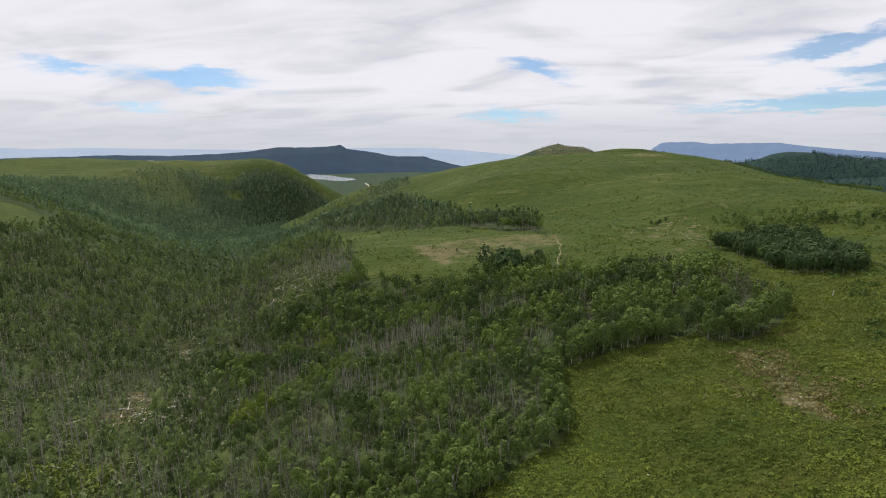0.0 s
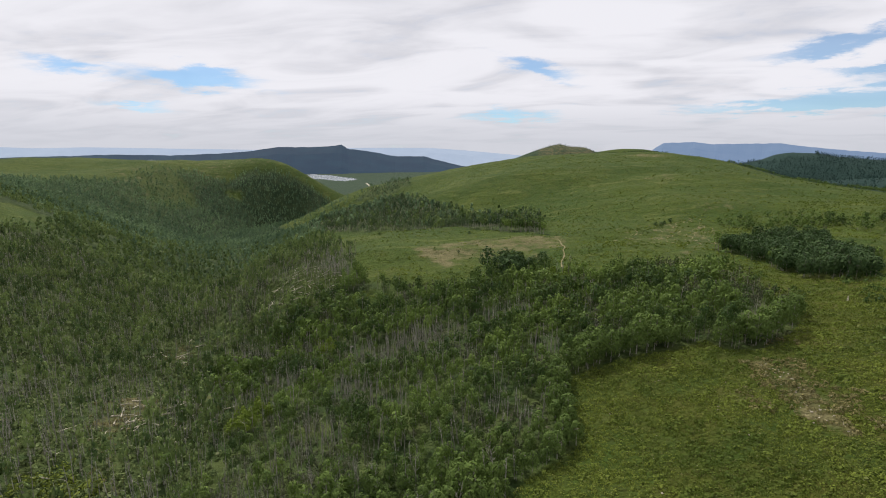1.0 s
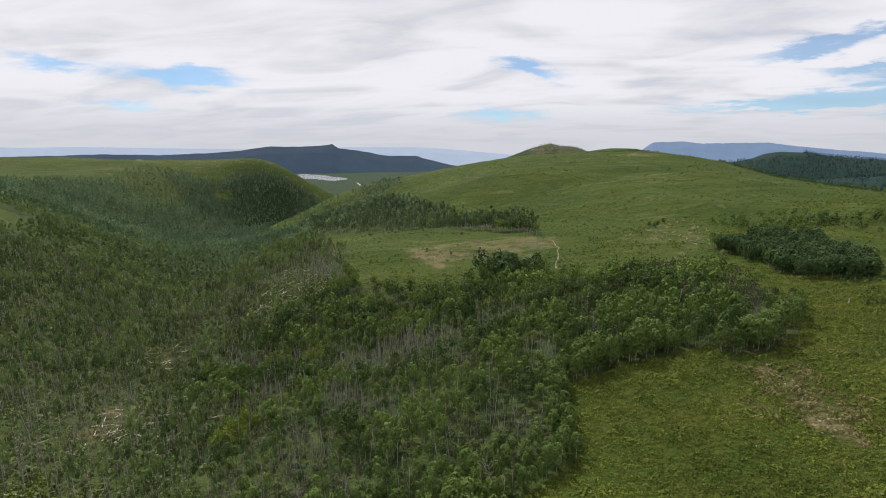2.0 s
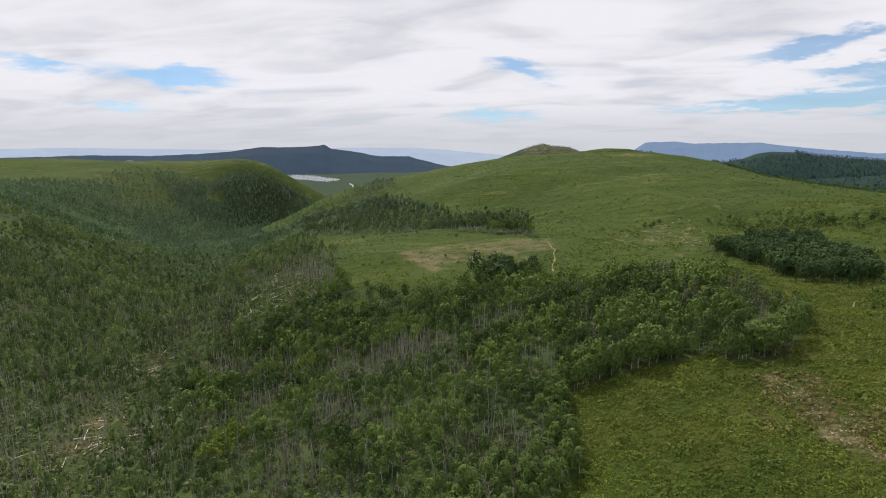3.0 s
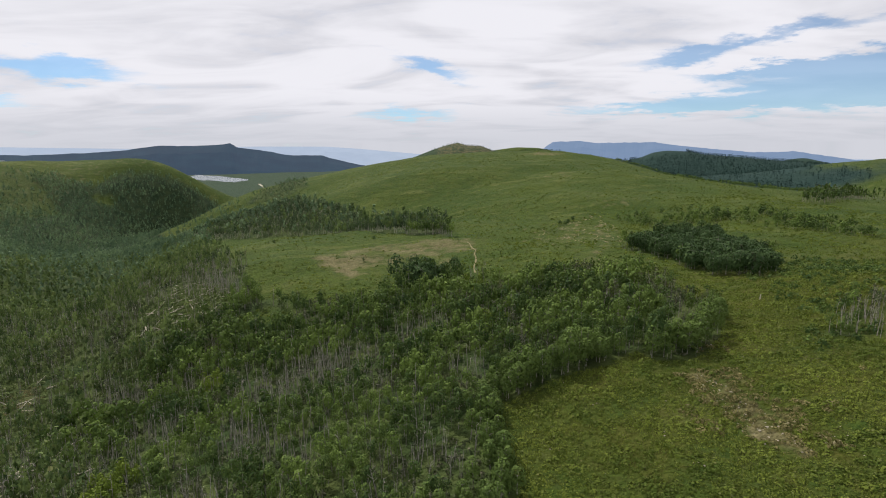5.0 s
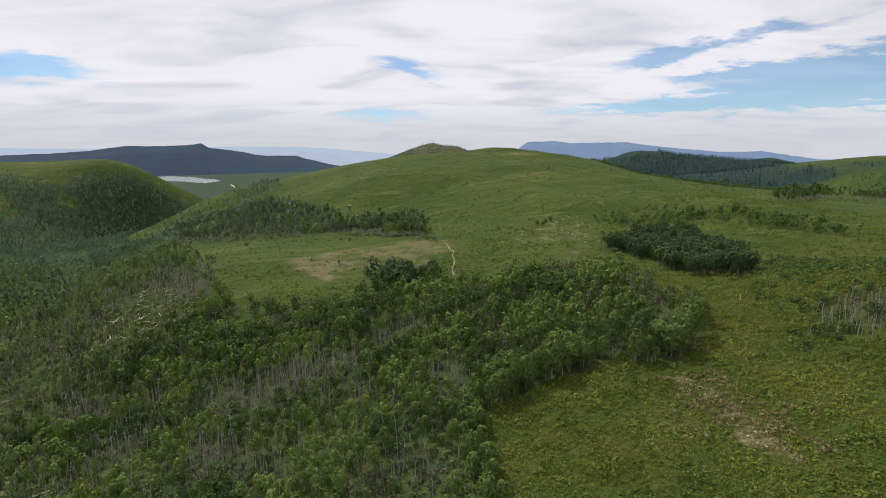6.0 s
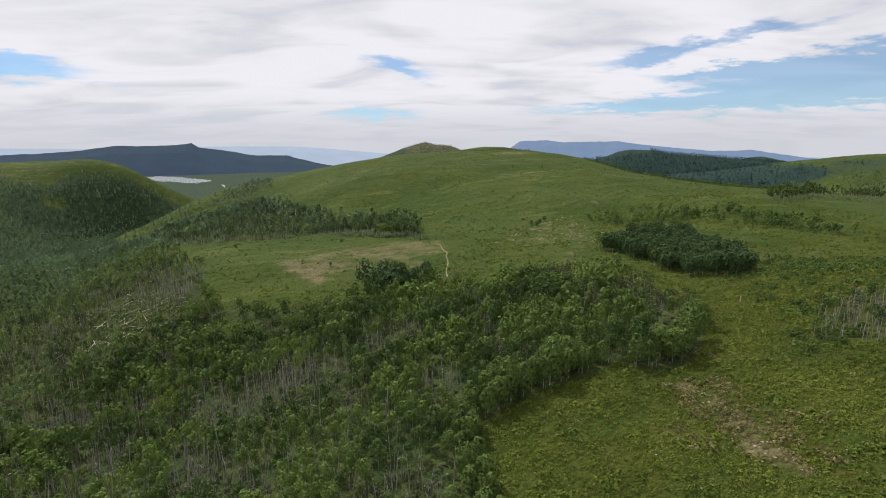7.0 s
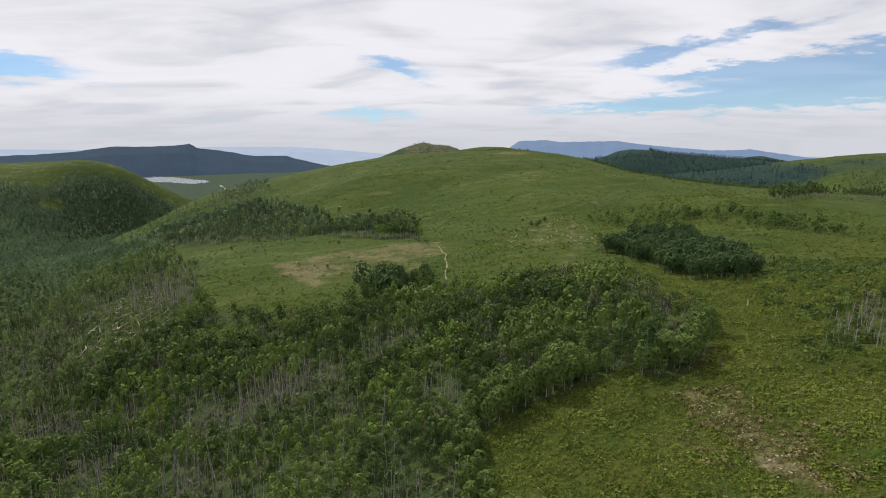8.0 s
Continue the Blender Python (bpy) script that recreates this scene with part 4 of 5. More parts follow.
def plant_grove():
    x, y, rng = scatter(41, -420, 330, 70, 430, 3.0)
    u, v, rng = scatter(45, -420, 0, 70, 430, 3.6)
    x, y = np.concatenate([x[grove_side(x, y)], u[~grove_side(u, v)]]), np.concatenate([y[grove_side(x, y)], v[~grove_side(u, v)]])
    wooded = in_woods(x, y) & ~inside(x, y, WOODS["dark_clump"])
    broad = grove_side(x, y) | (x > 140)
    bare = bare_ground(x, y) > 0.35
    chance = rng.uniform(0, 1, len(x))
    snag = in_snags(x, y) | inside(*ragged(x, y, 2.0), LOG_SLOPE)
    sparse = (x < -70) & (thin(x, y) > 0.25)
    keep = wooded & ~(bare & (chance < 0.85)) & ~(inside(x, y, GULLY_GREEN) & (chance < 0.8)) & ~(in_opening(x, y) & (chance < 0.93)) & ~(snag & (chance < 0.93)) & ~(in_snags(x, y + 6) & (chance < 0.55)) & ~(sparse & (chance < 0.55)) & (gaps(x, y * 0.55) < 1.25)
    keep &= ~(inside(x, y, WOODS["grey_stand"]) & (chance < 0.5))
    keep &= broad | (chance > 0.30 + 0.25 * thin(x * 1.5, y * 1.5).clip(0, 2) + 0.30 * (y < 250) * (x < -85))
    size = (0.94 + 0.14 * thin(x, y) + 0.10 * gaps(x * 1.7, y) + rng.normal(0, 0.17, len(x))).clip(0.45, 1.45)
    size = np.where(x < -75, size * 1.1, size * (0.80 + 0.20 * np.maximum(smooth(20, 60, x), smooth(225, 260, y))))
    size = np.where(inside(x, y, WOODS["grey_stand"]), size * 0.85, size)
    bright = np.any([np.hypot(x - cx, (y - cy) * 0.7) < wide for cx, cy, wide in BRIGHT_SPOTS], axis=0)
    tone = (0.42 + 0.36 * patchy(x, y) + 0.22 * np.exp(-(((x - 62) / 30) ** 2 + ((y - 240) / 30) ** 2)) + rng.normal(0, 0.22, len(x))).clip(0, 1)
    keep &= ~bright
    # the stand that borders the meadow holds the trees one can tell apart
    order = np.where(keep & broad & (x > -30) & (x < 140) & (y < 186))[0]
    edge = ~in_woods(x[order] + 7, y[order] - 9)
    first = np.concatenate([order[edge], order[~edge][np.argsort(y[order[~edge]])]])[:295]
    single = np.zeros(len(x), bool)
    single[first] = True
    rest = keep & ~single
    b, s = rest & broad, rest & ~broad
    sick = b & ((wilt(x, y) > 0.95) | inside(x, y, [(-70, 112), (-12, 112), (-18, 138), (-56, 150)]) | inside(x, y, [(104, 172), (112, 215), (136, 222), (136, 185), (118, 170)]) | inside(x, y, WOODS["grey_stand"])) & (rng.uniform(0, 1, len(x)) < 0.8)
    scrub = s & inside(*ragged(x, y, 3.0), [(-155, 295), (-141, 343), (-104, 360), (-60, 362), (-77, 326), (-108, 301), (-132, 271)]) & (rng.uniform(0, 1, len(x)) < 0.6)
    sick, s = sick | scrub, s & ~scrub
    near, far = b & ~sick & (y < 185), b & ~sick & (y >= 185)
    plant_out("aspen_grove", "dense green aspens with pale trunks", "aspen grove", BROAD_PLAIN, [BARK, ASPEN_LEAF], (x[near], y[near], size[near], tone[near]), 42)
    plant_out("upper_grove", "dense green aspens below the bench meadow", "aspen grove", BROAD_FAR, [BARK, ASPEN_LEAF], (x[far], y[far], size[far], tone[far]), 46)
    plant_out("dying_aspens", "thin greyish dying aspens with bare twigs", "aspen grove", DYING, [DEAD_BARK, DYING_LEAF], (x[sick], y[sick], size[sick], tone[sick]), 47)
    u, v, rng2 = scatter(50, -80, 75, 150, 275, 2.3)
    lime = np.any([np.hypot(u - cx, (v - cy) * 0.7) < wide * rng2.uniform(0.8, 1.1, len(u)) for cx, cy, wide in BRIGHT_SPOTS], axis=0)
    plant_out("bright_aspens", "young yellow-green aspens in dense round clumps", "aspen grove", BROAD_FAR, [BARK, BRIGHT_LEAF], (u[lime], v[lime], rng2.uniform(0.45, 0.75, lime.sum()), rng2.uniform(0.3, 0.9, lime.sum())), 55)
    u, v, rng2 = scatter(48, -20, 150, 95, 300, 1.5)
    fringe = in_woods(u, v) & ~in_snags(u - 4, v + 5) & ~in_snags(u, v) & ~in_woods(u + 2.4, v - 3.4) & (rng2.uniform(0, 1, len(u)) < 0.95)
    fringe &= rng2.uniform(0, 1, len(u)) < 0.22
    plant_out("aspen_saplings", "low green aspen saplings fringing the grove", "saplings", BROAD_FAR, [BARK, ASPEN_LEAF], (u[fringe], v[fringe], rng2.uniform(0.26, 0.6, fringe.sum()), rng2.uniform(0.2, 0.7, fringe.sum())), 49)
    plant_out("slope_trees", "slender young trees crowding the gully slope", "woodland", SLENDER, [SLOPE_BARK, SLOPE_LEAF], (x[s], y[s], size[s], (tone[s] + rng.normal(0, 0.15, s.sum())).clip(0, 1)), 43)
    originals = [tree_thing("aspen_tree", "leafy green aspen with a slim pale trunk", "aspen", "aspens at the meadow edge", wood, leaf, [BARK, ASPEN_LEAF]) for wood, leaf in BROAD]
    set_out(originals, list(zip(x[first], y[first], size[first])), 44)


def plant_far_woods():
    x, y, rng = scatter(51, -900, 1400, 430, 1260, 4.6)
    glade = inside(*ragged(x, y, 3.0), CLEARINGS["left_light"]) | inside(x, y, [(-274, 890), (-250, 930), (-150, 955), (-150, 880), (-120, 650), (-200, 780)])
    glade &= rng.uniform(0, 1, len(x)) < 0.35
    keep = (in_woods(x, y) | glade) & ((x < 330) | (y < 560) | (rng.uniform(0, 1, len(x)) < 0.5))
    keep &= rng.uniform(0, 1, len(x)) > 0.12 + 0.18 * (thin(x * 0.4, y * 0.4) > 0.3)
    size = (0.95 + rng.normal(0, 0.2, len(x))).clip(0.45, 1.5)
    tone = (0.45 + 0.25 * patchy(x * 0.3, y * 0.3) + rng.normal(0, 0.2, len(x))).clip(0, 1)
    size = np.where(inside(x, y, WOODS["behind_bench"]), size * 1.35, size)
    size = np.where(inside(x, y, WOODS["shoulder"]), size * 0.75, size)
    right = x > 330
    size = np.where(x > 800, size * 0.6, size)
    low = (inside(x, y, WOODS["behind_bench"]) | inside(x, y, WOODS["shoulder"])) & (rng.uniform(0, 1, len(x)) < 0.75)
    w = keep & low
    plant_out("bench_wood", "slender grey-green trees behind the bench meadow", "woodland", SLENDER, [SLOPE_BARK, BENCH_LEAF], (x[w], y[w], size[w] * 0.85, tone[w]), 59)
    a, b = keep & ~right & ~low, keep & right
    # with distance the woods change over to the haze-tinted leaf
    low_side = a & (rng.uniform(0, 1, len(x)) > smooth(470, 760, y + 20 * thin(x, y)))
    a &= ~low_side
    plant_out("valley_woods", "green woods on the lower valley side", "woodland", [(None, leaf) for wood, leaf in FAR_TREE], [BARK, SLOPE_LEAF], (x[low_side], y[low_side], size[low_side], tone[low_side]), 54)
    # lower tone paints the shade on the ridge's right face
    plant_out("far_woods", "dark green woods on the valley sides", "woodland", [(None, leaf) for wood, leaf in FAR_TREE], [BARK, HAZY_RIDGE_LEAF], (x[a], y[a], size[a], tone[a] * np.where((x[a] > -480) & (y[a] > 860), 0.85, 1.0)), 52)
    plant_out("far_groves", "scattered aspen groves on the open hill", "woodland", FAR_TREE, [BARK, ASPEN_LEAF], (x[b], y[b], size[b], tone[b] * 0.6), 53)
    x, y, rng = scatter(55, -230, 60, 540, 880, 5.0)
    k = inside(x, y, WOODS["behind_bench"]) & (rng.uniform(0, 1, len(x)) < 0.15 + 0.2 * (x < -20)) & (x < 60)
    plant_out("pale_aspens", "thin grey aspens in the wood behind the bench", "woodland", DYING, [SLOPE_BARK, DYING_LEAF], (x[k], y[k], rng.uniform(0.7, 1.15, k.sum()), rng.uniform(0, 0.9, k.sum())), 56)
    x, y, rng = scatter(57, -230, 60, 480, 880, 4.2)
    k = inside(x, y, WOODS["behind_bench"]) & (rng.uniform(0, 1, len(x)) < 0.10 + 0.25 * (x < -10) + 0.1 * patchy(x, y))
    plant_out("grey_trunks", "pale grey dead trunks in the wood behind the bench", "dead trees", PLAIN_SNAGS, [SLOPE_BARK], (x[k], y[k], rng.uniform(0.5, 0.95, k.sum()), rng.uniform(0, 1, k.sum())), 58)
    rng = np.random.RandomState(63)
    azimuth = rng.uniform(28, 47, 600)
    reach = behind_hill(azimuth) + rng.normal(14, 9, 600)
    azimuth = np.radians(azimuth)
    plant_out("flank_bushes", "green bushes along the flank of the great hill", "bushes", [(None, leaf) for wood, leaf in ROUND], [BARK, ASPEN_LEAF], (reach * np.sin(azimuth), reach * np.cos(azimuth), rng.uniform(0.35, 0.8, 600), rng.uniform(0.2, 0.8, 600)), 64)
    way = rng.uniform(0, 1, 70)
    plant_out("crest_trees", "small dark trees along the bare summit", "trees", ROUND, [DEAD_BARK, DARK_LEAF], (290 + 112 * way + rng.normal(0, 5, 70), 1003 - 30 * way + rng.normal(0, 10, 70), rng.uniform(0.25, 0.55, 70), rng.uniform(0, 0.6, 70)), 65)


def plant_conifers():
    """Dark conifers on the hills beyond the meadow."""
    shapes = [conifer_shape(70 + k, 12.0, 3.0, 3) for k in range(6)]
    rng = np.random.RandomState(61)
    azimuth, reach = np.radians(rng.uniform(27, 47.5, 4000)), rng.uniform(1600, 1960, 4000)
    x, y = reach * np.sin(azimuth), reach * np.cos(azimuth)
    keep = thin(x * 0.12, y * 0.12) > -0.9
    azimuth, reach = np.radians(rng.uniform(27.5, 51.5, 3600)), rng.uniform(720, 1600, 3600)
    behind = (reach > behind_hill(np.degrees(azimuth)) + 25) & (pine_haze_cover(reach * np.sin(azimuth), reach * np.cos(azimuth)) > 0.5)
    x, y, keep = np.concatenate([x, (reach * np.sin(azimuth))[behind]]), np.concatenate([y, (reach * np.cos(azimuth))[behind]]), np.concatenate([keep, np.ones(behind.sum(), bool)])
    azimuth, reach = np.radians(rng.uniform(9.5, 16.0, 500)), rng.uniform(2060, 2230, 500)
    low = np.arange(keep.sum() + 500) >= keep.sum()
    x, y = np.concatenate([x[keep], reach * np.sin(azimuth)]), np.concatenate([y[keep], reach * np.cos(azimuth)])
    plant_out("conifer_wood", "dark conifer wood on the far hills", "forest", [(None, leaf) for wood, leaf in shapes], [DEAD_BARK, HAZY_NEEDLE], (x, y, rng.uniform(0.35, 0.8, len(x)) * np.where(low, 0.68, 1.0), rng.uniform(0, 1, len(x))), 62)


def plant_snags():
    x, y, rng = scatter(71, -330, 230, 95, 430, 1.85)
    chance = rng.uniform(0, 1, len(x))
    odds = 0.25 * (in_woods(x, y) & (wilt(x * 1.3, y * 1.3) > 1.15) & (x < 100)) + (0.22 + 0.33 * (x < 60) + 0.2 * patchy(x * 2, y * 2)) * in_snags(x, y) + 0.035 * (in_woods(x, y) & (x < 20)) + 0.012 * in_woods(x, y) + 0.05 * (in_woods(x, y) & (x < -50) & (thin(x, y) > -0.1)) + 0.05 * (in_woods(x, y) & (x < 15) & (y < 250)) + 0.34 * inside(x, y, WOODS["grey_stand"])
    keep = chance < odds
    x, y = x[keep], y[keep]
    size = np.where(in_snags(x, y), rng.uniform(0.5, 1.25, len(x)), rng.uniform(0.85, 1.35, len(x))) * np.where(x > 100, 0.72, 1.0)
    order = np.argsort(y - 0.25 * x)
    near, rest = order[:290], order[290:]
    plant_out("dead_stand", "bare grey dead trunks among the aspens", "dead trees", PLAIN_SNAGS, [DEAD_BARK], (x[rest], y[rest], size[rest], size[rest]), 72)
    originals = []
    for v, f in SNAGS:
        ob = new("dead_tree", to_mesh("dead_tree", v, f, [DEAD_BARK]))
        originals.append(tagged(ob, "bare grey dead tree with broken twigs", "dead tree", "dead trees in the grove"))
    set_out(originals, list(zip(x[near], y[near], size[near])), 73)


def plant_thicket():
    shapes = [tree_shape(330 + k, 8.4, 2.9, 0.0, 240, 0.85, 14, 0.05, 4) for k in range(5)]
    originals = [tree_thing("thicket_tree", "dark green dense bushy tree in a thicket", "tree", "trees of the dark thicket", wood, leaf, [DEAD_BARK, DARK_LEAF]) for wood, leaf in shapes]
    x, y, rng = scatter(81, 120, 300, 200, 360, 4.3)
    keep = inside(*ragged(x, y, 1.0), WOODS["dark_clump"])
    places = list(zip(x[keep], y[keep], rng.uniform(0.8, 1.25, keep.sum())))
    places += [(36 + rng.normal(0, 8), 284 + rng.normal(0, 6), rng.uniform(1.1, 1.7)) for k in range(16)]
    # loose trees and bushes on the open slope behind the thicket
    x, y, rng = scatter(83, 220, 345, 280, 450, 4.0)
    band = inside(x, y, [(225, 440), (268, 440), (320, 385), (345, 345), (335, 290), (300, 296), (280, 350), (230, 400)])
    keep = band & (rng.uniform(0, 1, len(x)) < 0.42 + 0.4 * patchy(x, y))
    plain = [tree_shape(350 + k, 8.0, 2.7, 0.05, 45, 1.5, 8, 0.05, 0, 3) for k in range(6)]
    plant_out("hillside_bushes", "loose dark bushes on the open slope", "bushes", plain, [DEAD_BARK, ASPEN_LEAF], (x[keep], y[keep], rng.uniform(0.35, 0.9, keep.sum()), rng.uniform(0.1, 0.8, keep.sum())), 84)
    places += [(178, 430, 0.6), (183, 436, 0.5), (176, 436, 0.5), (192, 446, 0.6), (-66, 392, 0.65), (22, 408, 0.4), (-49, 425, 0.35), (12, 345, 0.3), (48, 330, 0.3)]
    set_out(originals, places, 82)


GULLY_GREEN = [(-125, 152), (-113, 158), (-91, 131), (-114, 133), (-119, 133)]


def plant_undergrowth():
    shapes = [(None, shrub_shape(440 + k, 1.0, 0.9, 12, 0.70)) for k in range(8)]
    x, y, rng = scatter(131, -330, -20, 90, 420, 2.1)
    keep = in_woods(x, y) & ~grove_side(x, y) & (rng.uniform(0, 1, len(x)) < 0.62 + 0.3 * thin(x, y) + 0.3 * in_opening(x, y)) & (bare_ground(x, y) < 0.4)
    x, y = x[keep], y[keep]
    plant_out("undergrowth", "light green brush under the gully trees", "shrubs", shapes, [BARK, BRUSH_LEAF], (x, y, rng.uniform(0.5, 1.6, len(x)) ** 1.2, rng.uniform(0.2, 0.9, len(x))), 132)
    x, y, rng = scatter(139, -150, -70, 95, 190, 1.7)
    keep = inside(*ragged(x, y, 2.0), GULLY_GREEN) & (rng.uniform(0, 1, len(x)) < 0.7)
    plant_out("gully_green", "bright green brush beside the eroded gully", "shrubs", shapes, [BARK, SHRUB_LEAF], (x[keep], y[keep], rng.uniform(0.6, 1.5, keep.sum()), rng.uniform(0.5, 1.1, keep.sum())), 140)
    x, y, rng = scatter(137, -170, -80, 120, 310, 1.5)
    keep = (bare_ground(x, y) > 0.2) & (rng.uniform(0, 1, len(x)) < 0.3)
    plant_out("gully_brush", "dry brown brush along the eroded gully", "shrubs", shapes, [BARK, DRY_LEAF], (x[keep], y[keep], rng.uniform(0.3, 1.0, keep.sum()), rng.uniform(0, 1, keep.sum())), 138)
    x, y, rng = scatter(133, -110, 140, 100, 420, 1.3)
    keep = (in_snags(x, y) | in_snags(x * 1.06, y + 8)) & (rng.uniform(0, 1, len(x)) < 0.28)
    light = inside(*ragged(x, y, 2.0), LOG_SLOPE) & (rng.uniform(0, 1, len(x)) < 0.3)
    plant_out("opening_brush", "bright green brush among fallen trunks", "shrubs", shapes, [BARK, BRUSH_LEAF], (x[light], y[light], rng.uniform(0.5, 1.2, light.sum()), rng.uniform(0.1, 0.6, light.sum())), 135)
    keep &= y <= 300
    x, y = x[keep], y[keep]
    plant_out("dead_brush", "grey brown brush beneath the dead trunks", "shrubs", shapes, [BARK, DYING_LEAF], (x, y, rng.uniform(0.5, 1.2, len(x)), rng.uniform(0.0, 0.8, len(x))), 134)


def plant_shrubs():
    x, y, rng = scatter(141, 105, 300, 120, 265, 2.4)
    u, v = ragged(x, y, 3.0)
    k = (inside(u, v, [(144, 169), (162, 198), (191, 208), (225, 215), (230, 165), (190, 128), (131, 133), (126, 146)]) | inside(u, v, [(123, 232), (142, 235), (141, 204), (129, 188)]))
    odds = rng.uniform(0, 1, len(x))
    k = (k & (odds < 0.40 + 0.3 * clumps(x * 0.5, y * 0.5))) | (inside(u, v, [(150, 185), (168, 225), (245, 256), (285, 230), (225, 150)]) & (odds < 0.42 + 0.3 * clumps(x * 0.5, y * 0.5)))
    plant_out("stand_brush", "dark green brush round thin grey trunks", "shrubs", [(None, shrub_shape(460 + j, 1.3, 1.5, 20, 0.85)) for j in range(8)], [BARK, ASPEN_LEAF], (x[k], y[k], rng.uniform(0.4, 1.2, k.sum()), rng.uniform(0.0, 0.55, k.sum())), 142)
    near_shapes = [(None, shrub_shape(400 + k, 0.74 + 0.07 * (k % 4), 0.46 + 0.07 * (k % 3), 16, 0.48)) for k in range(10)]
    mid_shapes = [(None, shrub_shape(410 + k, 0.74 + 0.07 * (k % 4), 0.46 + 0.07 * (k % 3), 9, 0.64)) for k in range(10)]
    far_shapes = [(None, shrub_shape(420 + k, 1.0, 0.65, 9, 0.85)) for k in range(8)]
    x, y, rng = scatter(91, -60, 330, 70, 250, 1.0)
    keep = ~in_woods(x, y) & (rng.uniform(0, 1, len(x)) < (0.80 + 0.28 * clumps(x, y)) * (1 - 0.45 * smooth(190, 245, y))) & ((bare_ground(x, y) < 0.34 + 0.25 * (y > 180)) | inside(x, y, BARE["dry_meadow"][0]))
    size, tone = rng.uniform(0.35, 1.1, len(x)) ** 1.2 * (1 + 0.25 * clumps(x, y)).clip(0.5, 1.6), (0.50 + 0.3 * thin(x, y) - 0.10 * clumps(x, y) + rng.normal(0, 0.25, len(x))).clip(0, 1)
    open_ground = np.where(keep)[0]
    first = open_ground[np.argsort(y[open_ground] + 0.3 * rng.uniform(0, 100, len(open_ground)))][:290]
    single = np.zeros(len(x), bool)
    single[first] = True
    k = keep & ~single
    close, off = k & (y < 142), k & (y >= 142)
    plant_out("meadow_shrubs", "low green sagebrush and tall grass of the meadow", "shrubs", near_shapes, [BARK, SHRUB_LEAF], (x[close], y[close], size[close], tone[close]), 92)
    plant_out("slope_shrubs", "low green sagebrush on the upper meadow", "shrubs", mid_shapes, [BARK, SHRUB_LEAF], (x[off], y[off], size[off], tone[off] * 0.75), 94)
    u, v, rng = scatter(99, -30, 190, 80, 200, 0.92)
    odds = rng.uniform(0, 1, len(u)) < 0.75 + 0.2 * clumps(u * 1.4, v * 1.4)
    k = ~in_woods(u, v) & odds & (bare_ground(u, v) < 0.45)
    blades = [(None, shrub_shape(470 + j, 0.48, 0.26, 6, 0.36)) for j in range(10)]
    plant_out("meadow_tussocks", "small green grass tussocks between the sagebrush", "grass", blades, [BARK, TUSSOCK_LEAF], (u[k], v[k], rng.uniform(0.6, 1.4, k.sum()), (0.4 + 0.3 * thin(u[k], v[k]) + rng.normal(0, 0.25, k.sum())).clip(0, 1)), 100)
    originals = []
    for wood, (v, f) in near_shapes:
        ob = new("shrub", to_mesh("shrub", v, f, [SHRUB_LEAF], tone=np.full(len(v), 0.5)))
        originals.append(tagged(ob, "low olive green sagebrush on the meadow", "shrub", "shrubs of the meadow"))
    set_out(originals, list(zip(x[first], y[first], size[first])), 93)
    x, y, rng = scatter(97, 78, 125, 108, 172, 1.1)
    k = (bare_ground(x, y) > 0.2) & (bare_ground(x, y) < 0.85) & ~inside(x, y, BARE["dry_meadow"][0]) & (rng.uniform(0, 1, len(x)) < 0.6)
    plant_out("dry_brush", "dry brown brush among pale stones", "shrubs", near_shapes, [BARK, DRY_LEAF], (x[k], y[k], rng.uniform(0.5, 1.3, k.sum()), rng.uniform(0, 1, k.sum())), 98)
    x, y, rng = scatter(95, -100, 420, 250, 560, 2.2)
    k = ~in_woods(x, y) & (rng.uniform(0, 1, len(x)) < (0.42 + 0.3 * patchy(x, y)) * (1 - 0.8 * smooth(330, 400, y + 0.4 * (40 - x)))) & ((bare_ground(x, y) < 0.3) | (rng.uniform(0, 1, len(x)) < 0.25))
    plant_out("hill_shrubs", "low green shrubs on the open hillside", "shrubs", far_shapes, [BARK, SHRUB_LEAF], (x[k], y[k], rng.uniform(0.35, 1.15, k.sum()), (0.5 + 0.3 * thin(x, y) + rng.normal(0, 0.25, len(x))).clip(0, 1)[k]), 96)


def plant_hill_dots():
    """Sparse low bushes in loose drifts over the great hill."""
    x, y, rng = scatter(161, -60, 620, 430, 960, 4.2)
    drift = 0.6 * patchy(x * 0.35, y * 0.35) + 0.6 * thin(x * 0.8, y * 0.3)
    k = ~in_woods(x, y) & (rng.uniform(0, 1, len(x)) < 0.10 + 0.28 * smooth(0.3, 1.1, drift))
    shapes = [(None, shrub_shape(480 + j, 1.1, 0.8, 7, 1.1)) for j in range(8)]
    plant_out("hill_bushes", "sparse low green bushes on the great hill", "shrubs", shapes, [BARK, SHRUB_LEAF], (x[k], y[k], rng.uniform(0.4, 1.3, k.sum()), rng.uniform(0, 0.7, k.sum())), 162)


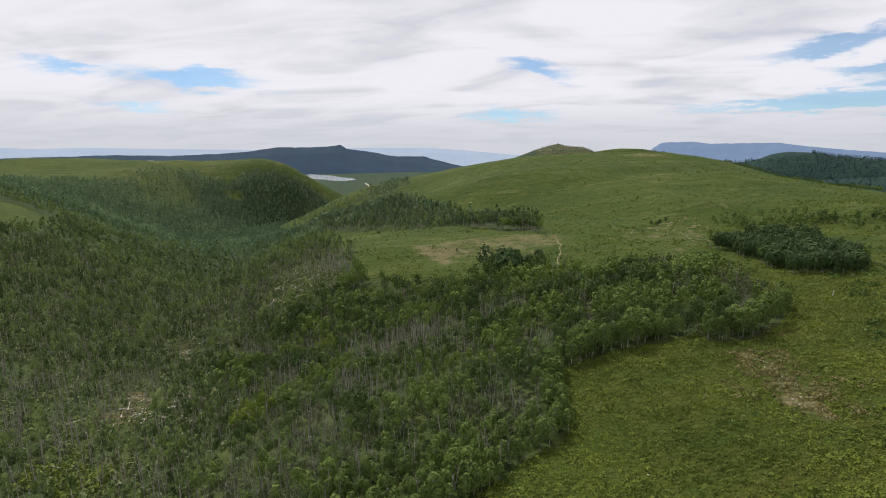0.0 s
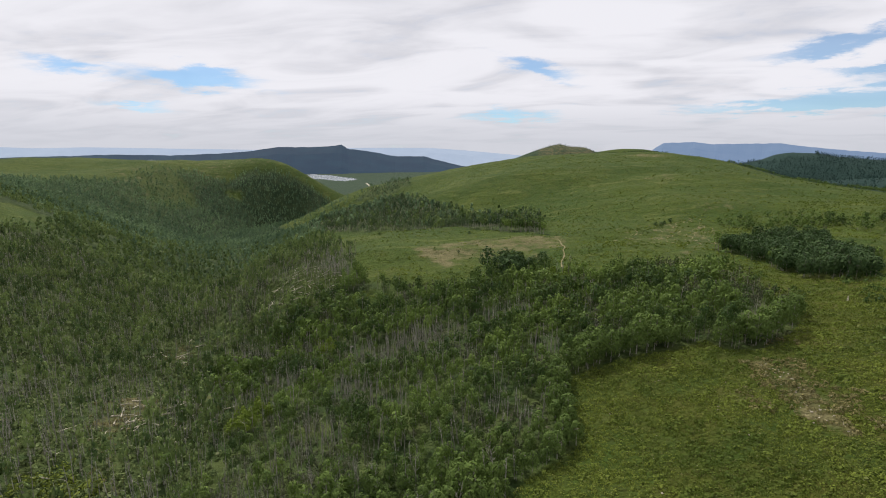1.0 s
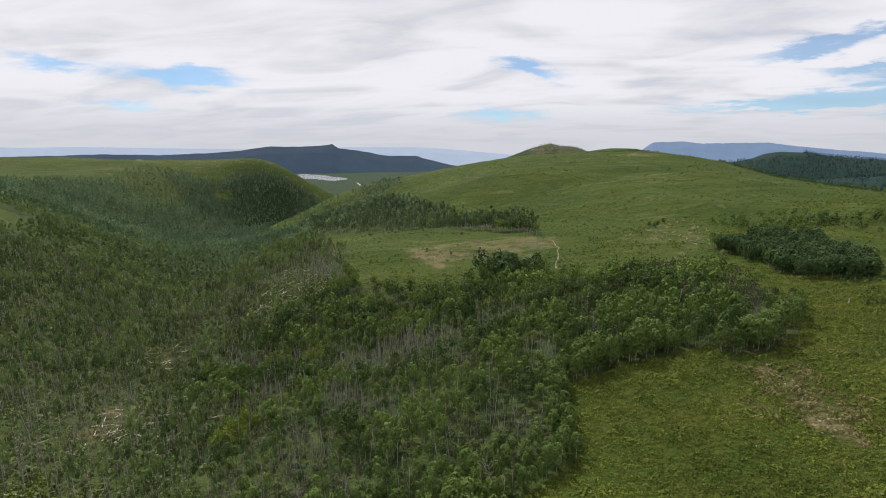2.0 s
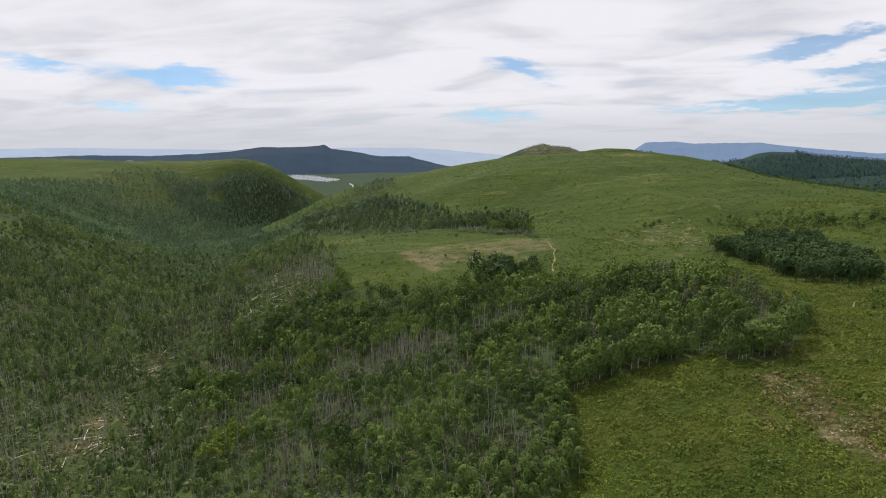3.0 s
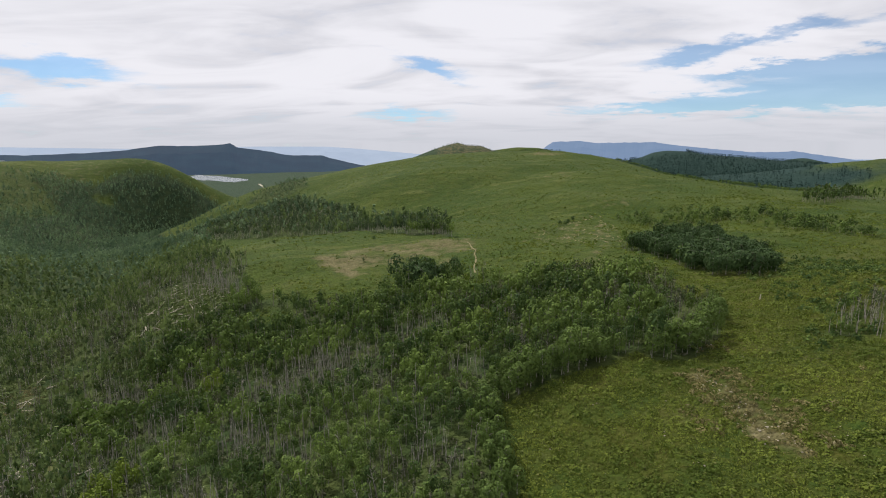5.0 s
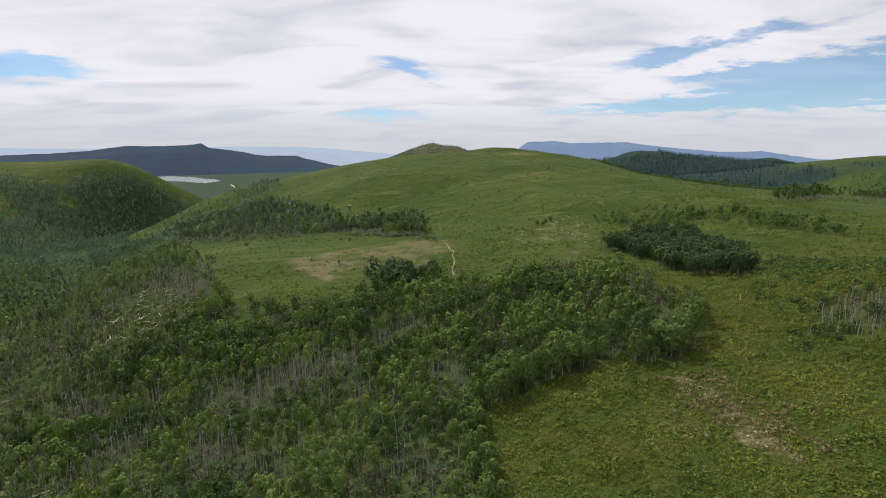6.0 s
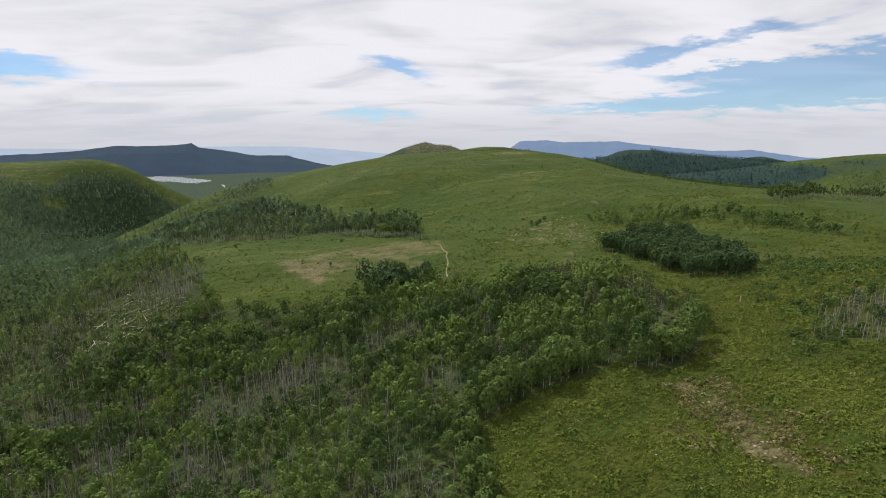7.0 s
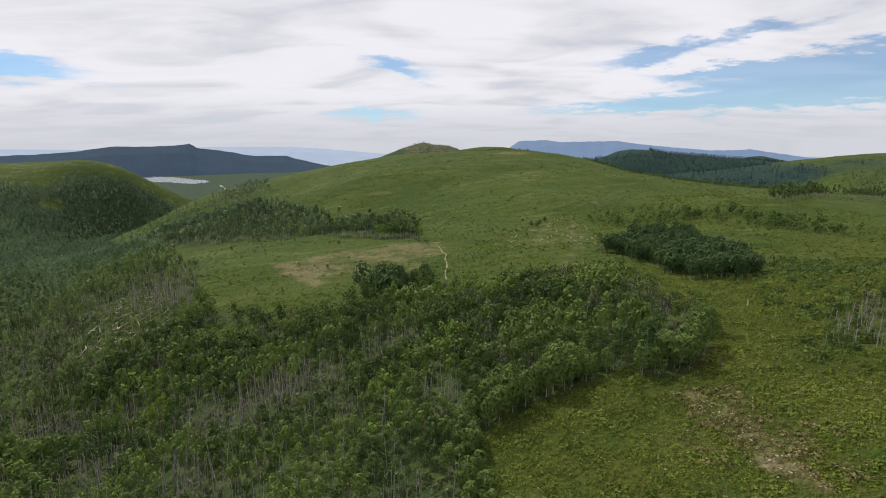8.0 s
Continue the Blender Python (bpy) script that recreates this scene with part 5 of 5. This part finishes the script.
def lay_logs():
    rng = np.random.RandomState(111)
    spots = [(-112 + rng.normal(0, 12), 200 + rng.normal(0, 24)) for k in range(46)]
    spots += [(-146 + rng.normal(0, 8), 287 + rng.normal(0, 9)) for k in range(12)]
    while len(spots) < 125:
        x, y = rng.uniform(-118, -50), rng.uniform(295, 372)
        if inside(*ragged(np.array([x]), np.array([y]), 2.0), LOG_SLOPE)[0]:
            spots.append((x, y))
    originals = []
    for k in range(6):
        span = rng.uniform(4, 9)
        v, f = limb([(-span / 2, 0, 0.0), (0, rng.normal(0, 0.15), 0.05), (span / 2, 0, 0.0)], [0.27, 0.21, 0.10], 6)
        originals.append(tagged(new("fallen_log", to_mesh("fallen_log", v, f, [LOG_BARK])), "pale barkless fallen trunk lying on the slope", "log", "fallen trunks in the gully"))
    for k, (x, y) in enumerate(spots):
        turn = rng.uniform(0, 3.14)
        ends = [(x + d * math.cos(turn), y + d * math.sin(turn)) for d in (-2.5, 2.5)]
        za, zb = height(np.array([e[0] for e in ends]), np.array([e[1] for e in ends]))
        m = look((x, y, (za + zb) / 2 + 0.35), (x + 5 * math.cos(turn), y + 5 * math.sin(turn), (za + zb) / 2 + 0.35 + (zb - za))) @ Matrix.Rotation(radians(90), 4, "Y")
        if k < len(originals):
            originals[k].matrix_basis = m
        else:
            copy_thing(originals[k % len(originals)], m)


def lay_rocks():
    rng = np.random.RandomState(121)
    originals = []
    for k in range(6):
        bm = bmesh.new()
        bmesh.ops.create_icosphere(bm, subdivisions=2, radius=0.5)
        squash = (rng.uniform(0.8, 1.3), rng.uniform(0.7, 1.1), rng.uniform(0.45, 0.75))
        for v in bm.verts:
            d = 1 + 0.35 * noise.noise(v.co * 1.7 + Vector((k * 7.3, 0, 0)))
            v.co = Vector((v.co.x * squash[0] * d, v.co.y * squash[1] * d, v.co.z * squash[2] * d + 0.1))
        me = bpy.data.meshes.new("rock")
        bm.to_mesh(me)
        bm.free()
        me.materials.append(ROCK)
        originals.append(tagged(new("rock", me), "pale weathered rock lying in bare soil", "rock", "rocks of the bare patch"))
    places = []
    while len(places) < 60:
        cx, cy, wide, deep = STONY_SPOTS[rng.randint(0, len(STONY_SPOTS))]
        places.append((cx + rng.normal(0, 0.6 * wide), cy + rng.normal(0, 0.6 * wide), rng.uniform(0.2, 0.6)))
    for k in range(45):
        y = rng.uniform(114, 148)
        places.append((87 + 5 * abs(y - 126) / 22 + rng.normal(0, 1.6), y, rng.uniform(0.2, 0.5)))
    for k in range(25):
        x, y = rng.uniform(45, 125), rng.uniform(95, 165)
        if not in_woods(np.array([x]), np.array([y]))[0]:
            places.append((x, y, rng.uniform(0.2, 0.45)))
    set_out(originals, places, 122)


def wear_tracks():
    """Short worn strips of pale soil where stock has climbed the foot of the hill."""
    m, n, sh = material("worn_soil", 0.95)
    at = n.add("ShaderNodeNewGeometry").outputs["Position"]
    link(n, n.mix(n.noise(at, 0.8, 4.0, 0.6), (0.11, 0.098, 0.047), (0.25, 0.215, 0.12)), sh.inputs["Base Color"])
    rng = np.random.RandomState(151)
    shapes, marks = [], 0
    while marks < 120:
        x, y = rng.uniform(118, 225), rng.uniform(318, 470)
        if not inside(np.array([x]), np.array([y]), [(120, 360), (150, 318), (185, 338), (205, 380), (228, 468), (195, 450)])[0]:
            continue
        marks += 1
        turn, span, wide = rng.normal(0.5, 0.5), rng.uniform(3, 10), rng.uniform(0.22, 0.5)
        t = np.linspace(-0.5, 0.5, 9)
        mx = x + span * t * math.sin(turn) + rng.normal(0, 0.25, 9)
        my = y + span * t * math.cos(turn)
        w = wide * (1.15 - 1.6 * np.abs(t)) * rng.uniform(0.7, 1.2, 9)
        left, right = np.stack([mx - w * math.cos(turn), my + w * math.sin(turn)], -1), np.stack([mx + w * math.cos(turn), my - w * math.sin(turn)], -1)
        both = np.stack([left, right], 1).reshape(-1, 2)
        k = np.arange(8) * 2
        shapes.append((np.c_[both, height(both[:, 0], both[:, 1]) + 0.22], np.stack([k, k + 1, k + 3, k + 2], -1)))
    # the foot trail that crosses the bench meadow
    way = np.array([(81, 366), (80.5, 352), (79, 338), (75.5, 323), (71, 306), (66, 288)])
    t = np.linspace(0, 5, 40)
    mx, my = np.interp(t, range(6), way[:, 0]) + 0.5 * np.sin(t * 4), np.interp(t, range(6), way[:, 1])
    w = 0.36 + 0.16 * rng.uniform(-1, 1, 40)
    both = np.stack([np.stack([mx - w, my], -1), np.stack([mx + w, my], -1)], 1).reshape(-1, 2)
    k = np.arange(39) * 2
    shapes.append((np.c_[both, height(both[:, 0], both[:, 1]) + 0.22], np.stack([k, k + 1, k + 3, k + 2], -1)))
    v, f = join(shapes)
    tagged(new("worn_tracks", to_mesh("worn_tracks", v, f, [m])), "short pale worn strips of soil on the slope", "track", kind="stuff")


def stand_stumps():
    for k, (x, y, tall) in enumerate([(144, 186, 2.0)]):
        v, f = limb([(0, 0, -0.2), (0.05, 0, tall * 0.5), (0.12, 0.05, tall)], [0.28, 0.22, 0.13], 7)
        ob = new("tree_stump", to_mesh("tree_stump", v, f, [LOG_BARK]))
        ob.location = (x, y, float(height(np.array([x]), np.array([y]))[0]))
        tagged(ob, "pale broken standing stump without bark", "stump", "")


plant_grove()
plant_far_woods()
plant_thicket()
plant_conifers()
plant_snags()
plant_undergrowth()
plant_shrubs()
plant_hill_dots()
lay_logs()
lay_rocks()
wear_tracks()
stand_stumps()
